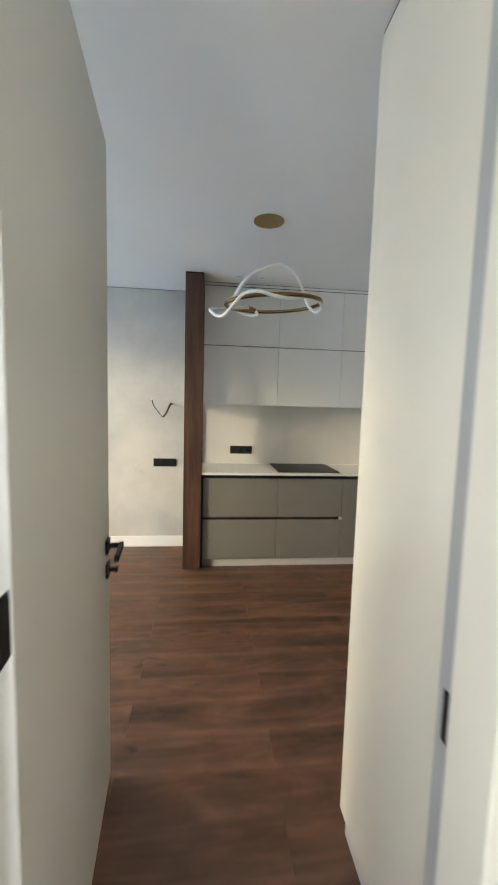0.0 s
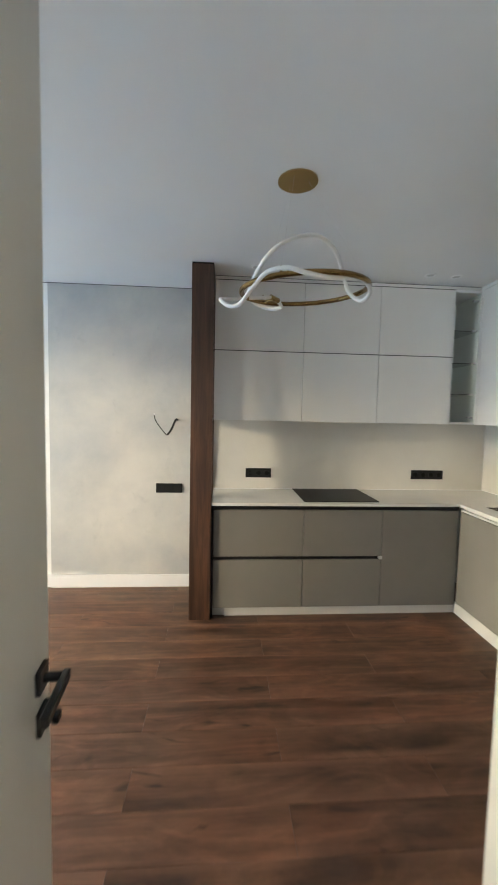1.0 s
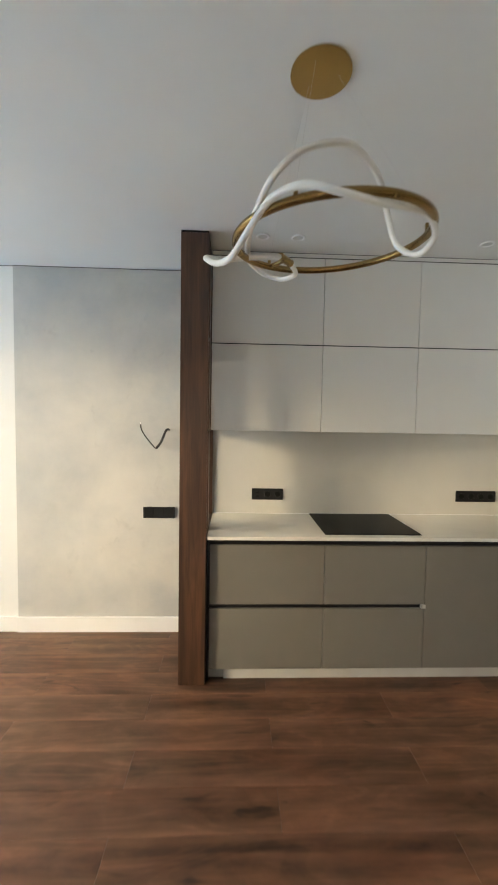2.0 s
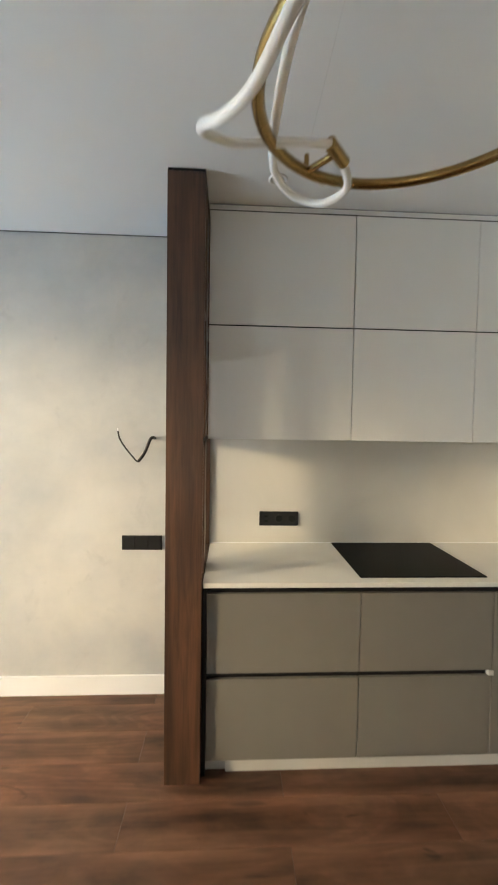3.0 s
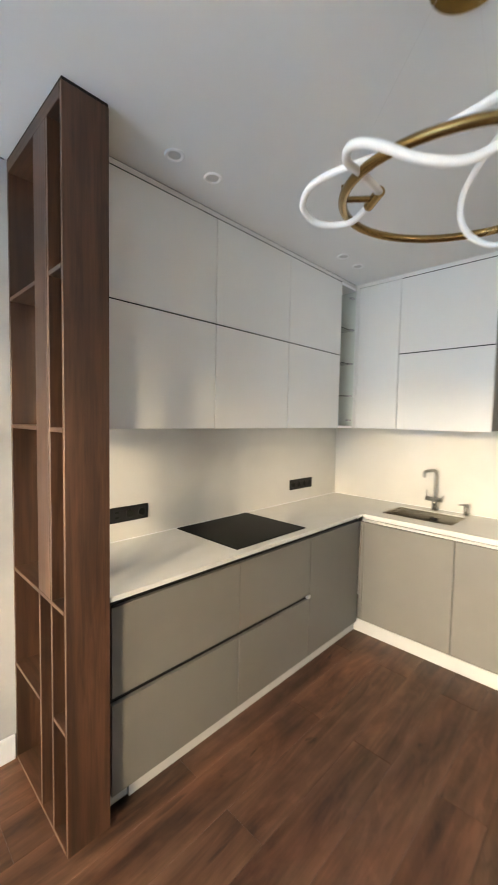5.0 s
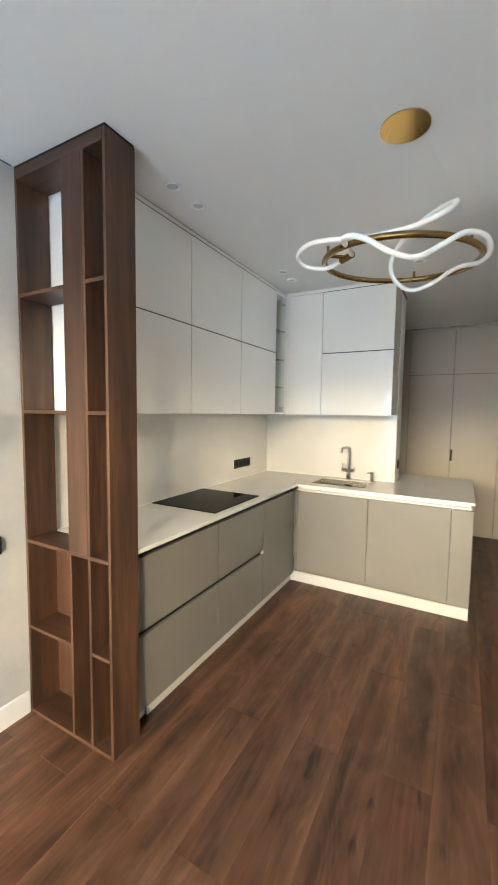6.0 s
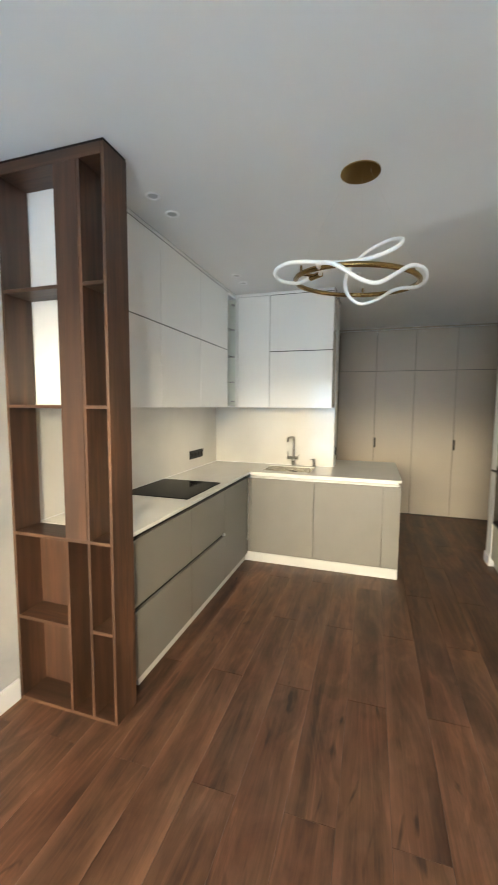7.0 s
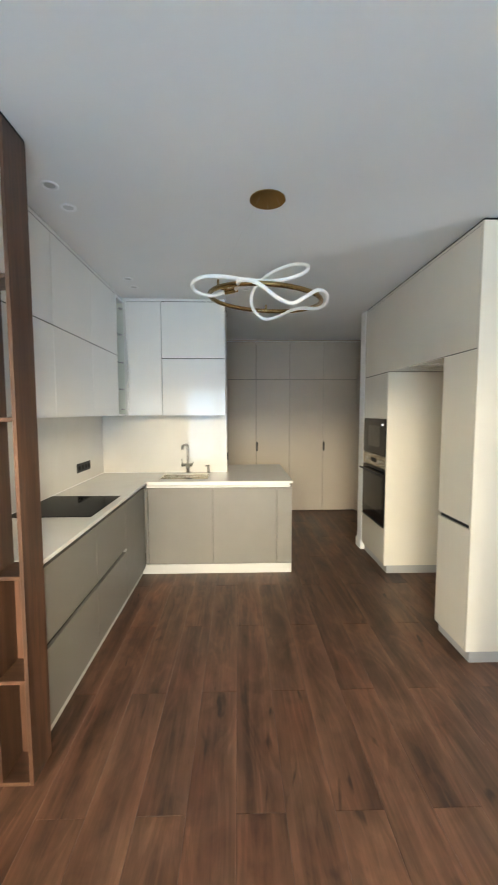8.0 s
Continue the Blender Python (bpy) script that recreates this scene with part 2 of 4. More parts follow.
M_CEIL = paint("ceiling_paint", (0.8, 0.8, 0.79), 0.8, 0.02, 1.5, 0.05)
M_WALL = paint("wall_paint", (0.8, 0.8, 0.78), 0.75, 0.02, 2.0, 0.12, 90)
# darker than the real walls, so that less light bounces off them
M_HALL_DARKENED = paint("darkened_hall_paint", (0.43, 0.42, 0.4), 0.75, 0.03, 2.0, 0.1, 90)
M_PLASTER = plaster("grey_plaster")
M_TRIM = paint("white_trim", (0.83, 0.83, 0.83), 0.35, 0.02, 4)
# for dark profiles, and for strips that paint shade into door gaps
M_GAP = paint("black_profile_and_gap_shade", (0.008, 0.008, 0.008), 0.6, 0.1, 9, spec=0.15)
M_PROFILE = paint("grey_profile_and_gap_shade", (0.11, 0.11, 0.11), 0.6, 0.1, 9)
M_FLOOR = oak_plank("floor_oak", (0.022, 0.0092, 0.0051), (0.156, 0.078, 0.046))
M_JOINT = paint("plank_joint", (0.05, 0.026, 0.016), 0.7, 0.2, 20)
M_WALNUT = walnut("walnut_veneer", "z", (0.018, 0.0076, 0.0041), (0.115, 0.0525, 0.028), 0.42)
M_WALNUT_Y = walnut("walnut_veneer_across", "y", (0.018, 0.0076, 0.0041), (0.115, 0.0525, 0.028), 0.42)
M_GLOSS = paint("gloss_white", (0.77, 0.765, 0.74), 0.035, 0.01, 3, wave=0.004, spec=0.8)
M_LENS = paint("frosted_lens", (0.56, 0.56, 0.55), 0.4, 0.03, 20)
M_CARCASS = paint("white_board", (0.74, 0.73, 0.71), 0.4, 0.02, 5)
M_RACK = paint("pale_green_lacquer", (0.68, 0.72, 0.66), 0.2, 0.02, 4)
M_TAUPE = paint("taupe_matt", (0.178, 0.166, 0.145), 0.42, 0.03, 5, 0.04, 260)
M_BOARD = paint("dark_board", (0.09, 0.082, 0.07), 0.5, 0.03, 5)
M_TALL = paint("satin_cream", (0.83, 0.78, 0.665), 0.22, 0.015, 3, coat=0.85)
M_WARD = paint("greige_matt", (0.37, 0.32, 0.262), 0.45, 0.02, 3, 0.03, 260)
M_STONE = quartz("white_quartz", (0.76, 0.745, 0.7), 0.22)
M_SPLASH = quartz("gloss_quartz", (0.69, 0.665, 0.61), 0.05, 0.25)
M_ALU = paint("satin_aluminium", (0.62, 0.61, 0.59), 0.35, 0.04, 8, metal=0.35)
M_PLINTH = paint("pale_plinth", (0.56, 0.55, 0.52), 0.35, 0.03, 6)
M_GREYPLINTH = paint("grey_plinth", (0.4, 0.4, 0.39), 0.4, 0.03, 6)
M_HOB = paint("black_ceramic", (0.006, 0.006, 0.006), 0.06, 0.1, 5, spec=0.02)
M_BLACK = paint("matt_black", (0.01, 0.01, 0.0105), 0.45, 0.1, 10, spec=0.3)
M_HOLE = paint("deep_black", (0.004, 0.004, 0.004), 0.6, 0.1, 10, spec=0.2)
M_STEEL = brushed("brushed_steel", (0.42, 0.405, 0.375), 0.28)
M_STEEL_X = brushed("brushed_steel_across", (0.6, 0.57, 0.5), 0.26, "x")
M_BRASS = paint("satin_brass", (0.31, 0.2, 0.075), 0.26, 0.03, 12, metal=1.0)
M_BRASS_PLATE = brushed("polished_brass", (0.43, 0.29, 0.11), 0.14, "x")
M_SILICONE = paint("white_silicone", (0.86, 0.85, 0.83), 0.45, 0.02, 14)
M_DOOR = paint("door_lacquer", (0.63, 0.605, 0.54), 0.38, 0.02, 2.0)
M_JAMB = paint("jamb_lacquer", (0.78, 0.73, 0.62), 0.35, 0.02, 2.0)
M_GLASS = pane_glass("shelf_glass", (0.96, 0.99, 0.975))
M_PANE = pane_glass("window_glass", (1, 1, 1))
M_OVENGLASS = paint("oven_glass", (0.007, 0.007, 0.0075), 0.05, 0.1, 5, spec=0.3)
M_OVENPANE = paint("oven_pane", (0.035, 0.033, 0.03), 0.06, 0.1, 5, spec=0.9)
M_CLOCK = paint("clock_digits", (0.7, 0.7, 0.7), 0.4, 0.02, 20)
M_CLOCK.node_tree.nodes["Principled BSDF"].inputs["Emission Color"].default_value = (1, 1, 1, 1)
M_CLOCK.node_tree.nodes["Principled BSDF"].inputs["Emission Strength"].default_value = 0.9
M_CABLE = paint("black_cable", (0.03, 0.03, 0.03), 0.5, 0.05, 30)
M_FACADE_GLOW = paint("glowing_far_facade", (0.5, 0.48, 0.45), 0.8, 0.1, 0.3)
# emission stands in for daylight on the far walls
M_FACADE_GLOW.node_tree.nodes["Principled BSDF"].inputs["Emission Color"].default_value = (1.0, 0.97, 0.92, 1)
M_FACADE_GLOW.node_tree.nodes["Principled BSDF"].inputs["Emission Strength"].default_value = 0.9
M_FARGLASS = paint("far_window_glass", (0.03, 0.035, 0.04), 0.1, 0.1, 1.0)

# ---------------------------------------------------------------- the large structure
CEIL = 2.6
XW, XE = -3.6, 4.85          # window wall, back of the wardrobe
YD0, YD1 = 0.87, 1.03        # the wall with the door
YB = 4.40                    # kitchen's back wall


def structure(name, bm, material, label, category):
    return whole(name, bm, material, label, category, kind="structure")


structure("ceiling", boxed(XW - 0.25, XE + 0.15, -1.8, YB + 0.15, CEIL, CEIL + 0.15), M_CEIL, "smooth matt white ceiling over the whole flat", "ceiling")

wall = bmesh.new()
box(wall, XW, -1.365, YB, YB + 0.12, 0, CEIL)
structure("wall_north_white", wall, M_WALL, "white painted wall beside the grey plaster", "wall")
structure("wall_north_plaster", boxed(-1.365, 0.03, YB - 0.01, YB + 0.12, 0, CEIL), M_PLASTER, "grey trowelled decorative plaster wall", "wall")
structure("wall_north_kitchen", boxed(0.03, 2.52, YB, YB + 0.12, 0, CEIL), M_WALL, "white wall behind the kitchen units", "wall")
structure("wall_stub", boxed(2.52, 2.756, 3.08, YB + 0.12, 0, CEIL, 0.002), M_WALL, "short white wall at the end of the sink run", "wall")
structure("wall_passage_north", boxed(2.756, XE, YB - 0.4, YB - 0.25, 0, CEIL), M_WALL, "white wall of the passage by the wardrobe", "wall")
structure("wall_east", boxed(XE, XE + 0.12, 0.9, YB, 0, CEIL), M_WALL, "white wall behind the fitted wardrobe", "wall")
# unseen wall, given the darkened colour to lower the ambient light
south = bmesh.new()
box(south, XW, -0.3, YD0, YD1, 0, CEIL)
box(south, 0.545, 2.72, YD0, YD1, 0, CEIL)
box(south, -0.3, 0.545, YD0, YD1, 2.41, CEIL)
structure("wall_south", south, M_HALL_DARKENED, "wall with the door opening, colour darkened to cut bounce light", "wall")
structure("wall_pilaster", boxed(2.57, 2.72, YD1, 1.592, 0, CEIL, 0.002), M_WALL, "white wall end beside the oven column", "wall")
structure("wall_passage_south", boxed(2.72, XE, 0.93, 1.08, 0, CEIL), M_WALL, "white side wall of the passage", "wall")
west = bmesh.new()
WY0, WY1, WZ0, WZ1 = 1.8, 4.34, 0.12, 2.56
box(west, XW - 0.25, XW, YD0, WY0, 0, CEIL)
box(west, XW - 0.25, XW, WY1, YB + 0.12, 0, CEIL)
box(west, XW - 0.25, XW, WY0, WY1, 0, WZ0)
box(west, XW - 0.25, XW, WY0, WY1, WZ1, CEIL)
structure("wall_west", west, M_WALL, "white wall round the balcony window", "wall")
# hall walls, darkened to keep bounce off the door leaf
hall = bmesh.new()
box(hall, -0.95, -0.8, -1.7, -1.4, 0, CEIL)
box(hall, -0.95, -0.8, -0.2, YD0, 0, CEIL)
box(hall, -0.95, -0.8, -1.4, -0.2, 0, 0.7)
box(hall, -0.95, -0.8, -1.4, -0.2, 2.3, CEIL)
box(hall, 1.1, 1.25, -1.7, YD0, 0, CEIL)
box(hall, -0.95, 1.25, -1.8, -1.7, 0, CEIL)
structure("wall_hall", hall, M_HALL_DARKENED, "painted walls of the entrance hall, darkened to cut bounce light", "wall")

# dark shadow gap under the ceiling
gap = bmesh.new()
box(gap, -1.365, -0.14, YB - 0.013, YB - 0.01, CEIL - 0.005, CEIL)
box(gap, XW, -1.365, YB - 0.003, YB, CEIL - 0.004, CEIL)
box(gap, 2.175, 2.756, 3.074, 3.08, CEIL - 0.022, CEIL)
structure("trim_shadow_gap", gap, M_PROFILE, "black shadow gap profile between wall and ceiling", "trim")

base = bmesh.new()
box(base, XW, -1.365, YB - 0.014, YB, 0, 0.112, 0.002)
box(base, -1.365, -0.136, YB - 0.024, YB - 0.01, 0, 0.112, 0.002)
structure("baseboard_north", base, M_TRIM, "tall plain white baseboard along the plaster wall", "baseboard")
base = bmesh.new()
box(base, 2.562, 2.732, 1.592, 1.604, 0, 0.1, 0.002)
box(base, 2.72, 2.732, 1.08, 1.592, 0, 0.1, 0.002)
structure("baseboard_pilaster", base, M_TRIM, "white baseboard round the wall end", "baseboard")

# balcony window
window = thing("window_1", (XW, 2.75, WZ0), "tall white framed balcony window of three panes", "window", kind="structure")
fr = bmesh.new()
for y0, y1, z0, z1 in ((WY0, WY0 + 0.08, WZ0, WZ1), (WY1 - 0.08, WY1, WZ0, WZ1), (WY0 + 0.08, WY1 - 0.08, WZ0, WZ0 + 0.08), (WY0 + 0.08, WY1 - 0.08, WZ1 - 0.08, WZ1)):
    box(fr, XW - 0.14, XW - 0.06, y0, y1, z0, z1, 0.004)
part("window_frame", fr, M_TRIM, window)
step = (WY1 - WY0 - 0.16) / 3
for i in range(3):
    y0 = WY0 + 0.08 + i * step
    if i:
        part("mullion", boxed(XW - 0.14, XW - 0.055, y0 - 0.06, y0 + 0.06, WZ0 + 0.08, WZ1 - 0.08, 0.004), M_TRIM, window)
    part("transom", boxed(XW - 0.135, XW - 0.065, y0 + 0.06, y0 + step - 0.06, 0.86, 0.94, 0.004), M_TRIM, window)
    p = part("pane", boxed(XW - 0.105, XW - 0.095, y0 + 0.02, y0 + step - 0.02, WZ0 + 0.06, WZ1 - 0.06), M_PANE, window)
    p.visible_shadow = False

w2 = thing("window_2", (-0.85, -0.8, 0.7), "white framed window in the hall", "window", kind="structure")
fr = bmesh.new()
for y0, y1, z0, z1 in ((-1.4, -1.34, 0.7, 2.3), (-0.26, -0.2, 0.7, 2.3), (-1.34, -0.26, 0.7, 0.76), (-1.34, -0.26, 2.24, 2.3)):
    box(fr, -0.88, -0.84, y0, y1, z0, z1, 0.004)
part("window_frame", fr, M_TRIM, w2)

# unseen houses across the street, which hide the lowest sky; their walls are made to glow
houses = thing("backdrop_houses", (-60, 0, -12), "unseen far apartment blocks across the street, with an added glow", "backdrop", kind="structure")
for y0, y1, top in ((-60, -9, 6.8), (-6, 16, 8.6), (19, 70, 5.6)):
    part("block", boxed(-62, -58, y0, y1, -12, top), M_FACADE_GLOW, houses)
    balcony = bmesh.new()
    openings = bmesh.new()
    for storey in range(6):
        z = top - 1.9 - 3.0 * storey
        for k in range(int((y1 - y0) / 4)):
            y = y0 + 1.2 + 4 * k
            box(openings, -57.99, -57.9, y, y + 1.5, z - 0.4, z + 1.1)
            box(balcony, -58, -57.0, y + 1.7, y + 3.3, z - 1.2, z - 0.2)
    part("balcony_row", balcony, M_FACADE_GLOW, houses)
    part("window_row", openings, M_FARGLASS, houses)

# ---------------------------------------------------------------- door to the hall
frame_ = thing("door_frame", (0.15, 0.95, 0), "cream lacquered door frame with black strike plate", "door frame", kind="structure")
L0, L1, R0, R1 = -0.3, -0.255, 0.515, 0.545
part("jamb", boxed(L0, L1, YD0 - 0.012, YD1 + 0.012, 0, 2.41, 0.003), M_JAMB, frame_)
part("jamb", boxed(R0, R1, YD0 - 0.012, 0.968, 0, 2.41, 0.003), M_JAMB, frame_)
part("rebate", boxed(R0 + 0.014, R1, 0.968, YD1 - 0.006, 0, 2.41, 0.002), M_GREYPLINTH, frame_, "grey rebate with a seal")
part("seal", boxed(R0 + 0.004, R0 + 0.014, 0.969, 0.977, 0, 2.38, 0.002), M_ALU, frame_)
part("head", boxed(L1, R0, YD0 - 0.012, YD1 + 0.012, 2.385, 2.41, 0.003), M_JAMB, frame_)
part("strike_plate", boxed(R0 + 0.009, R0 + 0.0145, 0.979, 1.001, 0.885, 0.985, 0.002), M_BLACK, frame_, "black strike plate")

HINGE, ANGLE = Vector((-0.203, 0.955, 0)), math.atan2(1.845 - 0.955, -0.284 + 0.203)
leaf_turn = Matrix.Translation(HINGE) @ Matrix.Rotation(ANGLE, 4, "Z")
door = thing("door_1", HINGE, "open flush cream door with black lever handle", "door", kind="structure")
LEN = 0.893


def leaf_part(name, bm, material, parent, label="", smooth=False):
    bm.transform(leaf_turn)
    return part(name, bm, material, parent, label, smooth)


leaf = leaf_part("leaf", boxed(0.004, LEN, -0.002, 0.04, 0.012, 2.375, 0.002), M_DOOR, door)
for z, key in ((0.972, False), (0.882, True)):
    plate = leaf_part("rosette", boxed(LEN - 0.083, LEN - 0.031, -0.012, -0.002, z - 0.026, z + 0.026, 0.002), M_BLACK, door)
    knob = bmesh.new()
    if key:
        rod(knob, (LEN - 0.057, -0.012, z), (LEN - 0.057, -0.03, z), 0.009)
        box(knob, LEN - 0.07, LEN - 0.044, -0.042, -0.028, z - 0.009, z + 0.009, 0.003)
        leaf_part("thumb_turn", knob, M_BLACK, plate)
    else:
        rod(knob, (LEN - 0.057, -0.012, z), (LEN - 0.057, -0.05, z), 0.01)
        box(knob, LEN - 0.19, LEN - 0.047, -0.062, -0.046, z - 0.011, z + 0.011, 0.003)
        leaf_part("lever", knob, M_BLACK, plate)
for z in (0.35, 1.17, 2.1):
    leaf_part("hinge", boxed(-0.055, -0.014, -0.006, 0.0, z - 0.05, z + 0.05, 0.002), M_BLACK, door, "black concealed hinge plate")

# ---------------------------------------------------------------- kitchen run along the back wall
TOP = 0.885
FY = 3.83                    # fronts of the base units
UY = 4.04                    # fronts of the wall units
GAPW = 0.002


def drawer_unit(x0, x1):
    u = thing("base_cabinet", ((x0 + x1) / 2, 4.1, 0.08), "matt taupe base cabinet with two handleless drawers", "cabinet", "base cabinets of the long run")
    part("body", boxed(x0 + 0.001, x1 - 0.001, FY + 0.022, YB - 0.02, 0.085, 0.862), M_BOARD, u)
    part("drawer_front", boxed(x0 + GAPW, x1 - GAPW, FY, FY + 0.019, 0.473, 0.829, 0.0012), M_TAUPE, u)
    part("drawer_front", boxed(x0 + GAPW, x1 - GAPW, FY, FY + 0.019, 0.077, 0.446, 0.0012), M_TAUPE, u)
    return u


drawer_unit(0.046, 0.726)
drawer_unit(0.726, 1.336)
u = thing("base_cabinet", (1.64, 4.1, 0.08), "matt taupe base cabinet with one tall door", "cabinet", "base cabinets of the long run")
part("body", boxed(1.337, 1.958, FY + 0.022, YB - 0.02, 0.085, 0.862), M_BOARD, u)
part("door", boxed(1.336 + GAPW, 1.945, FY, FY + 0.019, 0.077, 0.829, 0.0012), M_TAUPE, u)
rail = thing("grip_profile", (0.69, FY + 0.02, 0.45), "dark grip profile between the taupe drawers", "profile")
part("channel", boxed(0.036, 1.338, FY + 0.0195, FY + 0.0215, 0.44, 0.48), M_BLACK, rail)
part("end_cap", boxed(1.318, 1.344, FY - 0.003, FY + 0.018, 0.448, 0.471, 0.002), M_ALU, rail, "pale aluminium end cap")
rail = thing("grip_profile", (1.0, FY + 0.02, 0.85), "dark grip profile below the worktop", "profile")
part("channel", boxed(0.036, 1.95, FY + 0.0195, FY + 0.0215, 0.824, 0.8645), M_BLACK, rail)
part("top_lip", boxed(0.036, 1.95, FY + 0.004, FY + 0.019, 0.858, 0.8645, 0.001), M_BLACK, rail)
side = thing("filler_panel", (0.04, 4.1, 0), "dark end panel beside the walnut shelf", "panel")
part("board", boxed(0.029, 0.0445, FY + 0.012, YB - 0.014, 0, 0.862), M_BLACK, side)
pl = thing("plinth", (1.0, FY + 0.03, 0), "pale grey plinth under the long run", "plinth")
part("board", boxed(0.135, 1.962, FY + 0.03, FY + 0.045, 0, 0.075, 0.001), M_PLINTH, pl)
part("end_piece", boxed(0.036, 0.135, FY + 0.045, FY + 0.06, 0, 0.075), M_GREYPLINTH, pl)

# wall units
XS = (0.03, 0.727, 1.336, 1.95)
for i in range(3):
    x0, x1 = XS[i], XS[i + 1]
    u = thing("wall_cabinet", ((x0 + x1) / 2, 4.2, 1.495), "glossy white wall cabinet with two stacked doors", "cabinet", "wall cabinets of the long run")
    part("body", boxed(x0 + 0.001, x1 - 0.001, UY + 0.02, YB - 0.012, 1.5, 2.575), M_CARCASS, u)
    part("door", boxed(x0 + GAPW, x1 - GAPW, UY, UY + 0.018, 1.495, 2.033, 0.001), M_GLOSS, u)
    part("door", boxed(x0 + GAPW, x1 - GAPW, UY, UY + 0.018, 2.039, 2.566, 0.001), M_GLOSS, u)
    # black strips painted in as the shade between doors and filler
    for z in (2.036, 2.569):
        part("gap_shade_line", boxed(x0 + 0.001, x1 - 0.001, UY + 0.003, UY + 0.0197, z - 0.0026, z + 0.0026), M_GAP, u)
fil = thing("top_filler", (1.0, UY, 2.57), "narrow white filler between wall cabinets and ceiling", "filler")
part("board", boxed(0.03, 2.158, UY + 0.002, UY + 0.02, 2.572, 2.594), M_GLOSS, fil)
part("shadow_profile", boxed(0.03, 2.158, UY + 0.006, UY + 0.02, 2.5945, 2.5995), M_PROFILE, fil, "dark shadow gap profile")

# open corner rack with glass shelves
rack = thing("corner_rack", (2.06, 4.2, 1.495), "narrow open corner cabinet with glass shelves", "cabinet")
part("back_board", boxed(1.952, 2.158, YB - 0.03, YB - 0.012, 1.495, 2.57), M_RACK, rack)
part("side_board", boxed(2.1585, 2.1605, UY + 0.002, YB - 0.012, 1.495, 2.57), M_RACK, rack)
part("bottom_board", boxed(1.952, 2.158, UY + 0.002, YB - 0.031, 1.495, 1.511), M_TRIM, rack)
part("top_board", boxed(1.952, 2.158, UY + 0.002, YB - 0.031, 2.55, 2.57), M_TRIM, rack)
for z in (1.74, 1.99, 2.25):
    part("glass_shelf", boxed(1.955, 2.155, UY + 0.02, YB - 0.032, z, z + 0.004, 0.0005), M_GLASS, rack).visible_shadow = False
for z in (1.56, 1.75, 2.0, 2.26, 2.5):
    part("clip", boxed(2.105, 2.15, UY + 0.004, UY + 0.03, z - 0.014, z, 0.002), M_GREYPLINTH, rack)

# wall units over the sink
RX = 2.162
u = thing("wall_cabinet", (2.33, 3.86, 1.495), "glossy white corner wall cabinet with one tall door", "cabinet", "wall cabinets over the sink")
part("body", boxed(RX + 0.02, 2.507, 3.69, UY - 0.002, 1.5, 2.575), M_CARCASS, u)
part("side_trim", boxed(RX - 0.002, RX + 0.018, UY - 0.024, UY - 0.002, 1.495, 2.572, 0.001), M_GLOSS, u)
part("door", boxed(RX, RX + 0.018, 3.688 + GAPW, UY - 0.026, 1.495, 2.566, 0.001), M_GLOSS, u)
u = thing("wall_cabinet", (2.33, 3.38, 1.495), "glossy white wall cabinet above the sink", "cabinet", "wall cabinets over the sink")
part("body", boxed(RX + 0.02, 2.518, 3.084, 3.687, 1.5, 2.575), M_TALL, u)
part("door", boxed(RX, RX + 0.018, 3.082, 3.688 - GAPW, 1.495, 2.033, 0.001), M_GLOSS, u)
part("door", boxed(RX, RX + 0.018, 3.082, 3.688 - GAPW, 2.04, 2.566, 0.001), M_GLOSS, u)
# the gaps' shade over the sink, as black strips
for z in (2.0365, 2.569):
    part("gap_shade_line", boxed(RX + 0.003, RX + 0.0197, 3.085, 3.683, z - 0.0028, z + 0.0028), M_GAP, u)
part("gap_shade_strip", boxed(RX + 0.0183, RX + 0.0197, 3.684, 3.692, 1.5, 2.57), M_GAP, u)
fil = thing("top_filler", (RX, 3.55, 2.57), "narrow white filler over the sink cabinets", "filler")
part("board", boxed(RX + 0.004, RX + 0.02, 3.082, UY + 0.003, 2.572, 2.5985), M_GLOSS, fil)

# splashbacks
for at, label, panel, bead in (
        ((1.2, YB - 0.006, TOP), "glossy off-white quartz splashback behind the hob", (0.03, 2.505, YB - 0.012, YB - 0.0005), (0.03, 2.505, YB - 0.0165, YB - 0.0122)),
        ((2.51, 3.7, TOP), "glossy off-white quartz splashback behind the sink", (2.508, 2.5195, 3.082, YB - 0.0125), (2.504, 2.5078, 3.082, YB - 0.017))):
    sp = thing("splashback", at, label, "splashback")
    part("panel", boxed(*panel, TOP + 0.0005, 1.4985), M_SPLASH, sp)
    part("sealant_bead", boxed(*bead, TOP + 0.0003, TOP + 0.004, 0.001), M_TRIM, sp)

# worktop: one L with the peninsula, with the sink cut out
PX0, PX1, PY0 = 1.933, 3.09, 2.45
SX0, SX1, SY0, SY1 = 2.075, 2.395, 3.255, 3.728
wt = thing("worktop", (1.9, 3.9, TOP - 0.02), "off-white quartz worktop in an L shape with peninsula", "worktop")
slab = bmesh.new()
for x0, x1, y0, y1 in ((0.03, PX0, 3.806, YB - 0.0125), (PX0, SX0, PY0, YB - 0.0125), (SX1, 2.5075, 3.08, YB - 0.0125), (SX1, 2.5075, PY0, 3.08), (SX0, SX1, PY0, SY0), (SX0, SX1, SY1, YB - 0.0125), (2.5075, PX1, PY0, 3.0795)):
    box(slab, x0, x1, y0, y1, TOP - 0.02, TOP)
bmesh.ops.remove_doubles(slab, verts=slab.verts, dist=0.0001)
part("slab", slab, M_STONE, wt)
part("slab_behind", boxed(2.757, PX1, 3.08, 3.6, TOP - 0.02, TOP), M_STONE, wt)

